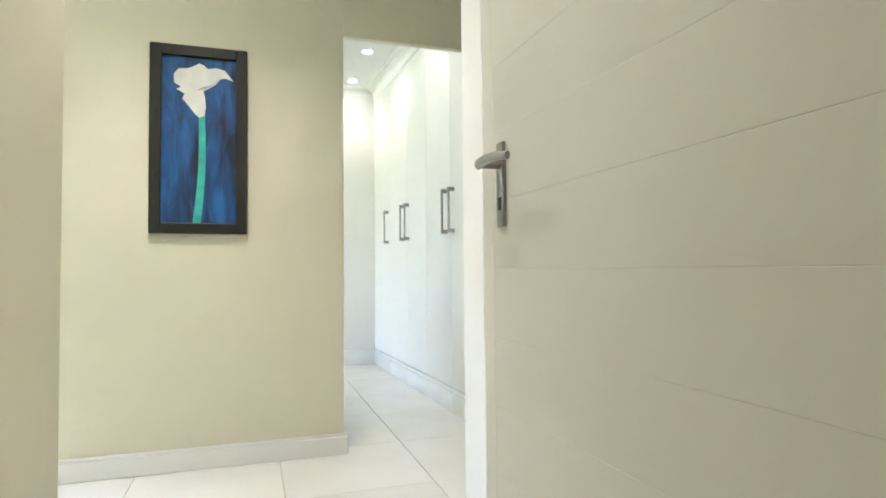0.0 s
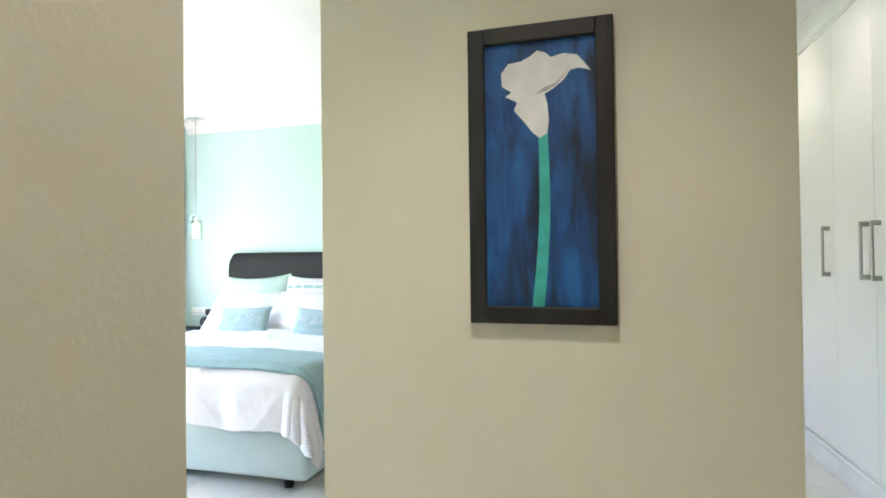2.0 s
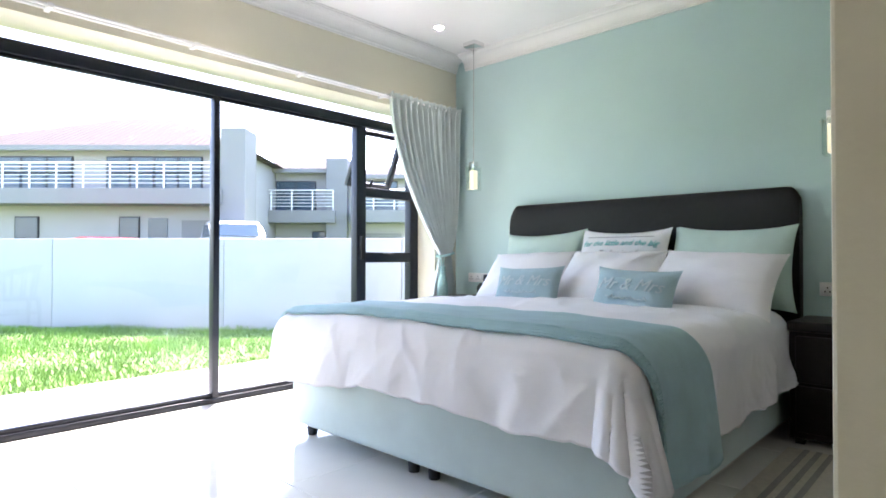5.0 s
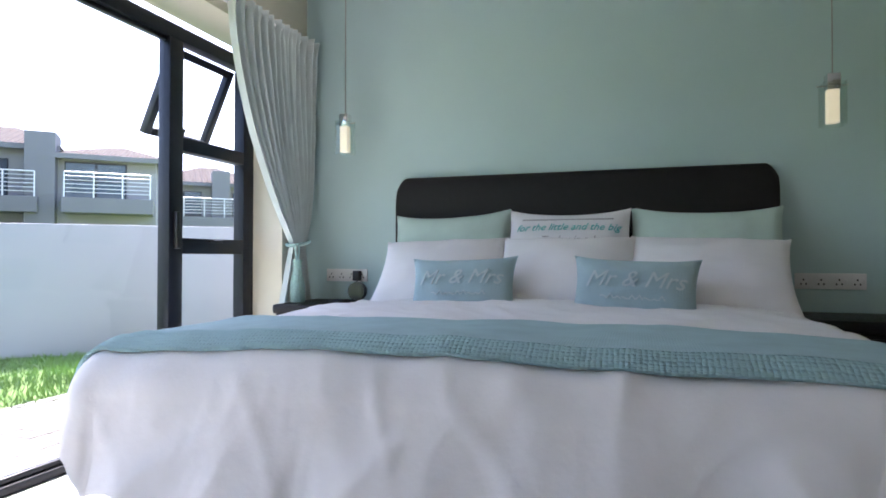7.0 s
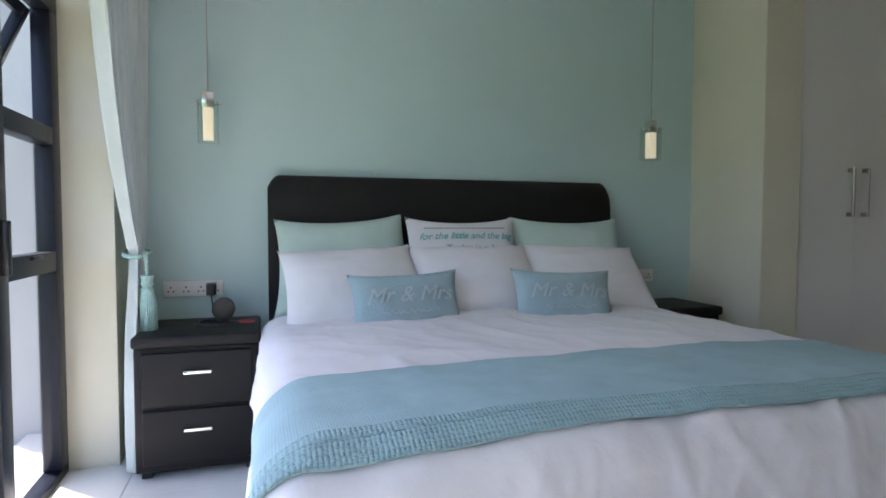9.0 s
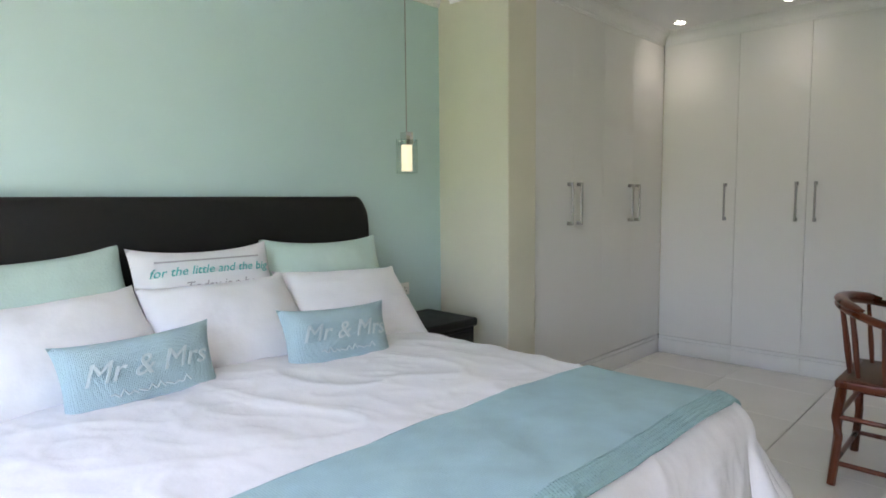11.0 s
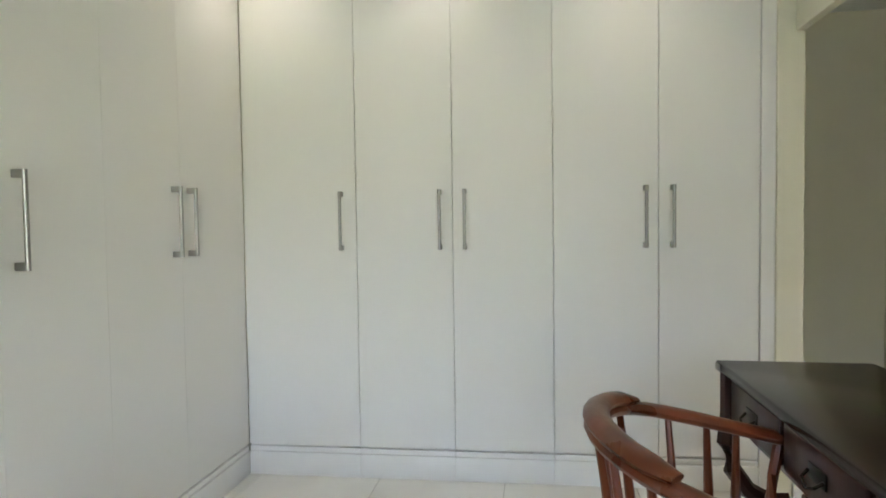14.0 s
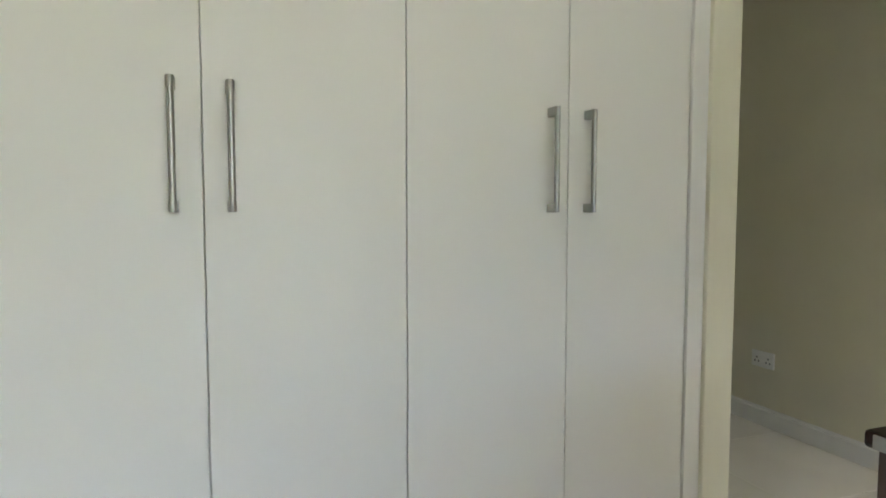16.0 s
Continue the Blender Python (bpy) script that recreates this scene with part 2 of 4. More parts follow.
def tube(bm, pts, rx, rz, seg=10):
    """A bar of elliptic section along a line of points; rx across, rz up."""
    rings = []
    n = len(pts)
    for i, p in enumerate(pts):
        p = Vector(p)
        d = (Vector(pts[min(i + 1, n - 1)]) - Vector(pts[max(i - 1, 0)])).normalized()
        side = d.cross(Vector((0, 0, 1)))
        side = side.normalized() if side.length > 0.05 else Vector((1, 0, 0))
        up = side.cross(d).normalized()
        ax = rx[i] if isinstance(rx, list) else rx
        az = rz[i] if isinstance(rz, list) else rz
        rings.append([bm.verts.new(p + side * ax * math.cos(2 * math.pi * k / seg) + up * az * math.sin(2 * math.pi * k / seg)) for k in range(seg)])
    for a, b in zip(rings, rings[1:]):
        for k in range(seg):
            bm.faces.new((a[k], a[(k + 1) % seg], b[(k + 1) % seg], b[k]))
    bm.faces.new(rings[0][::-1])
    bm.faces.new(rings[-1])
    return bm


def grid(bm, fn, nu, nv):
    vs = [[bm.verts.new(fn(i / nu, j / nv)) for j in range(nv + 1)] for i in range(nu + 1)]
    for i in range(nu):
        for j in range(nv):
            bm.faces.new((vs[i][j], vs[i + 1][j], vs[i + 1][j + 1], vs[i][j + 1]))
    return vs


def prism(bm, outline, y0, y1):
    """An outline in x and z, drawn out from y0 to y1."""
    a = [bm.verts.new((x, y0, z)) for x, z in outline]
    b = [bm.verts.new((x, y1, z)) for x, z in outline]
    n = len(a)
    bm.faces.new(a)
    bm.faces.new(b[::-1])
    for i in range(n):
        bm.faces.new((a[i], b[i], b[(i + 1) % n], a[(i + 1) % n]))
    return bm


def mesh_of(bm, name, mt, smooth=False):
    bmesh.ops.recalc_face_normals(bm, faces=bm.faces)
    me = bpy.data.meshes.new(name)
    bm.to_mesh(me)
    bm.free()
    me.materials.append(mt)
    if smooth:
        me.shade_smooth()
        me.set_sharp_from_angle(angle=radians(40))
    return me


def thing(name, loc, label, category, group="", rz=0):
    ob = new(name)
    ob.empty_display_size = 0.1
    ob.matrix_basis = pose(*loc, 0, 0, rz)
    return tagged(ob, label, category, group)


def part(name, bm, mt, parent=None, label="", smooth=True):
    ob = new(name, mesh_of(bm, name, mt, smooth))
    if parent is not None:
        ob.parent = parent
    if label:
        ob["label"] = label
    return ob


def structure(name, bm, mt, label, category, smooth=False):
    return tagged(part(name, bm, mt, None, "", False), label, category, "", "structure")


def solid(name, boxes, mt, label, category, bevel=0.0):
    bm = bmesh.new()
    for b in boxes:
        box(bm, *b, bevel)
    return structure(name, bm, mt, label, category, bool(bevel))


def writing(text, size, mt, name, parent, m, shear=0.3, label="", lift=0.0012):
    cu = bpy.data.curves.new(name, "FONT")
    cu.body, cu.size, cu.shear, cu.extrude, cu.align_x, cu.align_y = text, size, shear, lift, "CENTER", "CENTER"
    cu.offset = -0.0008 * size
    cu.resolution_u = 3
    tmp = bpy.data.objects.new("tmp", cu)
    me = bpy.data.meshes.new_from_object(tmp)
    bpy.data.objects.remove(tmp)
    me.materials.clear()
    me.materials.append(mt)
    ob = new(name, me)
    ob.parent = parent
    ob.matrix_basis = m
    if label:
        ob["label"] = label
    return ob


# ---------------------------------------------------------------- structure
CEIL = 2.58
WIN_Y0, WIN_Y1, HEAD = 2.20, 5.70, 1.985
WX = -3.52        # inner face of the window wall
TY = 5.955        # teal wall
PY0, PY1 = 2.865, 2.905   # partition with the painting
PX0, PX1 = -0.297, 1.05

solid("wall_window", [(-3.80, WX, 1.4, WIN_Y0, -0.05, 3.0), (-3.80, WX, WIN_Y1, TY + 0.2, -0.05, 3.0), (-3.80, WX, WIN_Y0, WIN_Y1, 2.06, 3.0)], CREAM, "cream painted wall round the wide glazed opening", "wall")
solid("wall_headboard", [(WX, -0.31, TY, TY + 0.2, 0, 3.0)], TEAL, "smooth teal painted wall behind the bed", "wall")
solid("wall_pier", [(-0.31, -0.045, 5.40, TY + 0.2, 0, 3.0)], CREAM, "cream painted pier between bed wall and cupboards", "wall", 0.006)
solid("wall_cupboards", [(-0.045, 2.7, 5.98, 6.2, 0, 3.0), (2.36, 2.56, 2.98, 5.98, 0, 3.0)], CREAM, "cream wall behind the fitted cupboards", "wall")
solid("wall_partition", [(PX0, PX1, PY0, PY1, 0, 3.0), (PX1, 1.80, PY0, PY1, 2.03, 3.0), (1.80, 3.30, PY0, 2.975, 0, 3.0)], CREAM, "cream partition wall with an open doorway", "wall", 0.004)
solid("wall_hall_recess", [(3.30, 3.45, 1.60, 2.98, 0, 3.0), (1.305, 3.30, 1.60, 1.75, 0, 3.0)], CREAM, "cream painted wall of the hall recess", "wall")
solid("wall_hall_left", [(0.02, 0.172, -2.5, 1.70, 0, 3.0), (-3.52, 0.02, 1.55, 1.70, 0, 3.0)], CREAM, "cream wall at the corner into the bedroom", "wall", 0.004)
solid("wall_hall_right", [(1.262, 1.42, -2.5, 1.579, 0, 3.0), (1.305, 1.42, 1.579, 1.60, 0, 3.0), (1.262, 1.305, 1.579, 1.75, 2.10, 3.0)], CREAM, "cream hall wall behind the open door", "wall")
solid("wall_hall_end", [(0.02, 1.42, -2.65, -2.5, 0, 3.0)], CREAM, "cream wall at the end of the hall", "wall")
solid("ceiling", [(-3.8, 3.5, -2.7, 6.2, CEIL, CEIL + 0.12)], WHITE, "plain white painted ceiling", "ceiling")
solid("subfloor", [(-3.8, 3.5, -2.7, 6.2, -0.20, -0.010)], GROUT, "grey grout bed under the floor tiles", "floor")


def cornice(name, a, b, inward, size=0.10):
    """A stepped, coved moulding between wall and ceiling from a to b."""
    a, b, n = Vector(a), Vector(b), Vector(inward)
    prof = [(0, 0), (0, 1.0), (0.10, 1.0), (0.10, 0.88), (0.16, 0.84)]
    prof += [(0.16 + 0.58 * (1 - math.cos(k * math.pi / 12)), 0.84 - 0.62 * math.sin(k * math.pi / 12)) for k in range(1, 7)]
    prof += [(0.80, 0.16), (0.90, 0.14), (0.90, 0.07), (1.0, 0.07), (1.0, 0)]
    bm = bmesh.new()
    ring = []
    for p in (a, b):
        ring.append([bm.verts.new((p.x + n.x * u * size, p.y + n.y * u * size, CEIL - v * size * 1.05)) for u, v in prof])
    k = len(prof)
    for i in range(k):
        bm.faces.new((ring[0][i], ring[0][(i + 1) % k], ring[1][(i + 1) % k], ring[1][i]))
    bm.faces.new(ring[0])
    bm.faces.new(ring[1][::-1])
    return structure(name, bm, TRIM, "white moulded plaster cornice under the ceiling", "cornice")


cornice("trim_cornice_window", (WX, 1.70), (WX, TY), (1, 0), 0.11)
cornice("trim_cornice_teal", (WX + 0.11, TY), (-0.31, TY), (0, -1), 0.11)
cornice("trim_cornice_pier", (-0.31, TY - 0.11), (-0.31, 5.40), (-1, 0), 0.11)
cornice("trim_cornice_pier_front", (-0.42, 5.40), (-0.045, 5.40), (0, -1), 0.09)
cornice("trim_cornice_cupboard", (-0.045, 5.4245), (1.74, 5.4245), (0, -1), 0.09)
cornice("trim_cornice_cupboards", (1.7215, 5.42), (1.8265, 2.98), (-1, 0), 0.09)
cornice("trim_cornice_partition", (PX0, PY1), (1.74, PY1), (0, 1), 0.09)
cornice("trim_cornice_south", (WX + 0.11, 1.70), (0.17, 1.70), (0, 1), 0.11)


def skirting(name, x0, x1, y0, y1):
    bm = bmesh.new()
    box(bm, x0, x1, y0, y1, 0, 0.085, 0.004)
    shrink = 0.006
    box(bm, x0 + shrink * (x1 - x0 < 0.05), x1 - shrink * (x1 - x0 < 0.05), y0 + shrink * (y1 - y0 < 0.05), y1 - shrink * (y1 - y0 < 0.05), 0.085, 0.10, 0.003)
    return structure(name, bm, TRIM, "white painted skirting board", "skirting", True)


skirting("baseboard_painting", PX0, PX1 + 0.012, PY0 - 0.018, PY0)
skirting("baseboard_end", PX1, PX1 + 0.016, PY0, PY1)
skirting("baseboard_hall", 1.45, 3.30, 1.75, 1.768)
skirting("baseboard_pier", -0.31, -0.045, 5.384, 5.40)
skirting("baseboard_pier_side", -0.328, -0.31, 5.384, TY)
skirting("baseboard_teal", WX, -0.328, TY - 0.018, TY)
skirting("baseboard_nib", 1.782, 1.80, PY0, PY1)
skirting("baseboard_desk", PX0, PX1, PY1, PY1 + 0.018)


# ---------------------------------------------------------------- glazed sliding front
def window_front():
    w = thing("window_1", (-3.75, 0, 0), "charcoal aluminium sliding doors with side casements, top sash open", "window")
    w["kind"] = "structure"

    def bar(name, y0, y1, z0, z1, d=0.035, x=0.0, mt=ALU, parent=w):
        bm = bmesh.new()
        box(bm, x - d, x + d, y0, y1, z0, z1, 0.004)
        return part(name, bm, mt, parent)
    bar("head_rail", WIN_Y0, WIN_Y1, 1.915, HEAD)
    bar("sill_rail", WIN_Y0, WIN_Y1, -0.005, 0.035)
    for y0, y1 in ((WIN_Y0, WIN_Y0 + 0.07), (2.765, 2.855), (5.05, 5.14), (5.61, 5.70)):
        bar("post", y0, y1, 0.035, 1.915)
    # sliding leaves
    bar("meeting_stile", 3.935, 3.975, 0.035, 1.915, 0.03)
    for y0, y1 in ((2.855, 3.935), (3.975, 5.05)):
        bar("leaf_rail", y0, y1, 0.035, 0.06, 0.016)
        bar("leaf_rail", y0, y1, 1.895, 1.915, 0.016)
    for y0, y1 in ((WIN_Y0 + 0.07, 2.765), (5.14, 5.61)):
        bar("transom", y0, y1, 1.375, 1.445)
        bar("transom", y0, y1, 0.865, 0.945)
    def pane(y0, y1, z0, z1):
        bm = bmesh.new()
        box(bm, -0.003, 0.003, y0, y1, z0, z1)
        p = part("pane", bm, GLASS, w, "", False)
        p.visible_shadow = False
    pane(2.855, 3.935, 0.06, 1.895)
    pane(3.975, 5.05, 0.06, 1.895)
    for y0, y1 in ((WIN_Y0 + 0.07, 2.765), (5.14, 5.61)):
        pane(y0, y1, 0.035, 0.865)
        pane(y0, y1, 0.945, 1.375)
    # top hung sashes; the north one stands open
    for y0, y1, opened in ((WIN_Y0 + 0.075, 2.76, 4), (5.145, 5.605, 24)):
        bm = bmesh.new()
        h = 0.465
        for b in ((-0.02, 0.02, 0, 0.04, -h, 0), (-0.02, 0.02, y1 - y0 - 0.04, y1 - y0, -h, 0), (-0.02, 0.02, 0.04, y1 - y0 - 0.04, -0.04, 0), (-0.02, 0.02, 0.04, y1 - y0 - 0.04, -h, -h + 0.04)):
            box(bm, *b, 0.003)
        s = part("sash", bm, ALU, w, "open top-hung sash" if opened > 10 else "")
        s.matrix_basis = pose(-0.045, y0, 1.91, 0, opened, 0)
        bm = bmesh.new()
        box(bm, -0.003, 0.003, 0.04, y1 - y0 - 0.04, -h + 0.04, -0.04)
        g = part("sash_pane", bm, GLASS, s, "", False)
        g.visible_shadow = False
        bm = bmesh.new()
        box(bm, 0.02, 0.035, (y1 - y0) / 2 - 0.012, (y1 - y0) / 2 + 0.012, -h - 0.01, -h + 0.08, 0.003)
        part("stay", bm, BLACK, s)
    for y, z in ((2.80, 1.05), (5.09, 0.98)):
        bm = bmesh.new()
        box(bm, 0.035, 0.06, y - 0.015, y + 0.015, z - 0.09, z + 0.09, 0.005)
        part("pull_handle", bm, STEEL if y < 4 else BLACK, w)
    for y in (2.5, 5.37):
        bm = bmesh.new()
        box(bm, 0.035, 0.05, y - 0.05, y + 0.05, 0.925, 0.94, 0.003)
        part("catch", bm, BLACK, w)


window_front()


# ---------------------------------------------------------------- hall door
def hall_door():
    d = thing("door_1", (1.07, 0, 0), "open white panelled door with fine horizontal grooves", "door")
    d["kind"] = "structure"
    y0, y1 = 0.255, 1.08
    gaps = [0.0] + [0.13 + 0.125 * k for k in range(15)] + [2.03]
    bm = bmesh.new()
    box(bm, -0.015, 0.022, y0, y1, 0.005, 2.03, 0.002)
    part("leaf", bm, DOORPAINT, d, "", False)
    for a, b in zip(gaps, gaps[1:]):
        bm = bmesh.new()
        box(bm, -0.017, -0.0145, y0, y1 - 0.052, a, b, 0.0009, 2)
        part("panel", bm, DOORPAINT, d, "", False)
    bm = bmesh.new()
    box(bm, -0.017, -0.015, y1 - 0.051, y1, 0.005, 2.03, 0.001)
    part("stile", bm, DOORPAINT, d, "", False)
    yh = 0.985
    bm = bmesh.new()
    box(bm, -0.024, -0.017, yh - 0.015, yh + 0.015, 0.955, 1.108, 0.002)
    plate = part("handle_plate", bm, STEEL, d, "brushed steel lever handle plate")
    bm = bmesh.new()
    rod(bm, (-0.024, yh, 1.068), (-0.058, yh, 1.068), 0.009)
    tube(bm, [(-0.060, yh + 0.012, 1.068), (-0.062, yh - 0.03, 1.070), (-0.062, yh - 0.07, 1.068), (-0.058, yh - 0.11, 1.063)], [0.007, 0.007, 0.006, 0.005], [0.010, 0.009, 0.008, 0.007])
    part("lever", bm, STEEL, plate)
    bm = bmesh.new()
    box(bm, -0.0255, -0.024, yh - 0.006, yh + 0.006, 0.985, 1.008, 0.0006)
    part("keyhole", bm, BLACK, plate)


solid("trim_wall_end", [(1.256, 1.305, 1.579, 1.75, 0, 2.10)], TRIM, "white painted trim on the end of the hall wall", "trim", 0.005)
solid("wall_entry", [(1.095, 1.262, 0.13, 0.25, 0, 3.0), (0.172, 1.095, 0.13, 0.25, 2.06, 3.0)], CREAM, "cream wall over the doorway into the hall", "wall")
hall_door()


# ---------------------------------------------------------------- cupboards
def pull(parent, x, y, z0, z1, facing):
    """A square-ended bar pull; facing is the way out of the door."""
    fx, fy = facing
    bm = bmesh.new()
    for z in (z0 + 0.012, z1 - 0.012):
        cx, cy = x + fx * 0.018, y + fy * 0.018
        hx, hy = (0.018, 0.009) if fx else (0.009, 0.018)
        box(bm, cx - hx, cx + hx, cy - hy, cy + hy, z - 0.012, z + 0.012, 0.002)
    rod(bm, (x + fx * 0.036, y + fy * 0.036, z0), (x + fx * 0.036, y + fy * 0.036, z1), 0.0075)
    part("pull_handle", bm, STEEL, parent, "brushed steel bar handle")


def cupboard(width, handle_at, loc, rz, label, depth=0.52, gap=0.0014):
    """A tall cupboard unit; its door faces -y of its own frame, x runs along the door."""
    c = thing("cupboard", loc, label, "cupboard", "fitted bedroom cupboards", rz)
    bm = bmesh.new()
    box(bm, 0, width, 0.02, depth, 0.0, 2.50)
    part("body", bm, CUPBOARD, c, "", False)
    bm = bmesh.new()
    box(bm, gap, width - gap, 0.0, 0.018, 0.15, 2.49, gap * 0.9)
    dr = part("door", bm, CUPBOARD, c, "", False)
    if handle_at is not None:
        pull(dr, handle_at, 0.0, 1.105, 1.385, (0, -1))
    bm = bmesh.new()
    box(bm, 0, width, -0.006, 0.02, 0.0, 0.115, 0.003)
    box(bm, 0, width, 0.0, 0.02, 0.115, 0.142, 0.006)
    part("plinth", bm, TRIM, c, "white moulded plinth")
    return c


LAB = "tall white lacquered cupboard with a steel bar handle"
for x0, x1, h in ((-0.045, 0.395, 0.342), (0.395, 0.795, 0.455), (0.795, 1.215, 1.163), (1.215, 1.7215, 1.265)):
    cupboard(x1 - x0, h - x0, (x0, 5.425, 0), 0, LAB, gap=0.0003)
SK = math.degrees(math.atan(0.043))


def on_bank(y):
    return 1.722 + 0.043 * (5.425 - y)


for ya, yb, h in ((5.423, 4.86, 4.93), (4.86, 4.397, 4.456), (4.397, 3.935, 4.340), (3.935, 3.467, 3.526), (3.467, 3.035, 3.408)):
    cupboard((ya - yb) * 1.0009, ya - h, (on_bank(ya), ya, 0), -90 + SK, LAB)
solid("trim_cupboard_filler", [(1.815, 1.86, 2.975, 3.034, 0, 2.50)], CUPBOARD, "narrow white filler strip beside the cupboards", "trim", 0.002)

# ---------------------------------------------------------------- picture
def picture():
    x0, x1, z0, z1, y = 0.194, 0.602, 1.048, 1.896, PY0
    p = thing("picture", ((x0 + x1) / 2, y, z0), "black-framed blue painting of a white arum lily", "picture")
    w, h = x1 - x0, z1 - z0
    f = 0.048
    for b in ((-w / 2, -w / 2 + f, 0, h), (w / 2 - f, w / 2, 0, h), (-w / 2 + f, w / 2 - f, 0, f), (-w / 2 + f, w / 2 - f, h - f, h)):
        bm = bmesh.new()
        box(bm, b[0], b[1], -0.030, -0.002, b[2], b[3], 0.004)
        part("frame_bar", bm, FRAMEBLK, p, "", False)
    bm = bmesh.new()
    box(bm, -w / 2 + f, w / 2 - f, -0.014, -0.004, f, h - f)
    part("canvas", bm, CANVAS, p, "deep blue brushed canvas", False)
    iw, ih = w - 2 * f, h - 2 * f

    def q(u, v):
        return (-iw / 2 + u * iw, f + v * ih)
    def flat(name, outline, mt, y0, lab):
        bm = bmesh.new()
        prism(bm, [q(*o) for o in outline], -0.014 - y0, -0.0135)
        part(name, bm, mt, p, lab, False)
    n = 14
    stem_l, stem_r = [], []
    for i in range(n + 1):
        t = i / n
        cx = 0.47 + 0.06 * t + 0.035 * math.sin(math.pi * t)
        stem_l.append((cx - 0.055 + 0.012 * t, 0.66 * t))
        stem_r.append((cx + 0.055 - 0.012 * t, 0.66 * t))
    flat("stem", stem_l + stem_r[::-1], STEM, 0.0010, "teal painted stem")
    bloom = [(0.50, 0.635), (0.44, 0.655), (0.36, 0.70), (0.27, 0.745), (0.30, 0.775), (0.19, 0.80), (0.25, 0.815), (0.16, 0.84), (0.155, 0.89), (0.22, 0.925), (0.34, 0.93), (0.42, 0.945), (0.49, 0.965), (0.56, 0.955), (0.61, 0.935), (0.72, 0.945), (0.84, 0.935), (0.90, 0.905), (0.96, 0.872), (0.86, 0.885), (0.78, 0.88), (0.72, 0.845), (0.62, 0.815), (0.55, 0.80), (0.575, 0.76), (0.585, 0.70), (0.57, 0.65)]
    flat("bloom", bloom, PETAL, 0.0014, "white painted arum bloom")
    fold = [(0.46, 0.80), (0.55, 0.825), (0.64, 0.835), (0.73, 0.865), (0.78, 0.895), (0.74, 0.87), (0.64, 0.825), (0.56, 0.808)]
    flat("petal_fold", fold, INK_GREY, 0.0017, "grey fold of the petal")


picture()


# ---------------------------------------------------------------- bed
BX0, BX1, BY0, BY1 = -2.86, -1.015, 3.93, 5.84
TOP = 0.615


def drape(x, y, off=0.0, waves=1.0):
    """Where a cloth point lands that lies at x, y when the cloth is spread flat over the mattress."""
    qx, qy = min(max(x, BX0 + 0.05), BX1 - 0.05), max(y, BY0 + 0.06)
    dx, dy = x - qx, y - qy
    ln = math.hypot(dx, dy)
    fold = noise.noise((x * 2.1, y * 2.1, 3.7))
    z = TOP + off + 0.012 * noise.noise((x * 1.7, y * 1.7, 0)) + 0.006 * noise.noise((x * 6, y * 3, 5)) + 0.004 * abs(noise.noise((x * 5 + y * 4, y * 5 - x * 3, 8)))
    crease = (1 - abs(noise.noise((x * 3.1 + y * 1.3, y * 2.0 - x * 0.8, 12)))) ** 6
    z += 0.010 * crease * (1 if off == 0 else 0.3)
    if off == 0:
        z += 0.003 * (1 - abs(noise.noise((x * 8 + y * 5, y * 4.5 - x * 2, 31)))) ** 6
    z += 0.02 * (1 - ((qx - (BX0 + BX1) / 2) / (BX1 - BX0) * 2) ** 4)
    if ln < 1e-6:
        return Vector((qx, qy, z))
    ux, uy = dx / ln, dy / ln
    corner = min(1.0, 2.0 * abs(ux * uy)) ** 1.5
    r = 0.10 + 0.03 * corner
    arc = r * math.pi / 2
    lean = 0.10 + (0.40 if ux > 0 else 0.03) * corner
    if ln < arc:
        a = ln / r
        out, down = r * math.sin(a), r * (1 - math.cos(a))
    else:
        out, down = r + lean * (ln - arc), r + math.sqrt(1 - lean * lean) * (ln - arc)
    along = (qx if abs(uy) > abs(ux) else qy) * 1.0
    k = min(1.0, max(0.0, (ln - 0.12) / 0.3)) * waves
    turn = math.atan2(uy, ux)
    if off == 0:
        out += min(1.0, ln / 0.15) * 0.006 * (1 - abs(noise.noise((along * 5.5 - 3.0 * ln, ln * 2.2 + along * 1.2, 15)))) ** 5
        out += min(1.0, ln / 0.15) * 0.003 * (1 - abs(noise.noise((along * 12.0 + 7.0 * ln, ln * 5.0 - along * 3.0, 21)))) ** 5
    out += k * (0.010 * math.sin(along * 9 + 4 * fold) + 0.006 * math.sin(along * 23 + 1.3 + 3 * fold) + 0.020 * fold)
    out += k * 0.016 * (1 - abs(noise.noise((along * 3.3 + 2.5 * ln, ln * 0.8 - along, 2)))) ** 6
    out += k * corner * (1.0 if ux > 0 else 0.3) * (0.035 * math.sin(turn * 9 + 1.0) + 0.014 * math.sin(turn * 23))
    out += off * min(1, ln / arc)
    return Vector((qx + ux * out, qy + uy * out, max(z - off * min(1, ln / arc) - down, 0.035)))


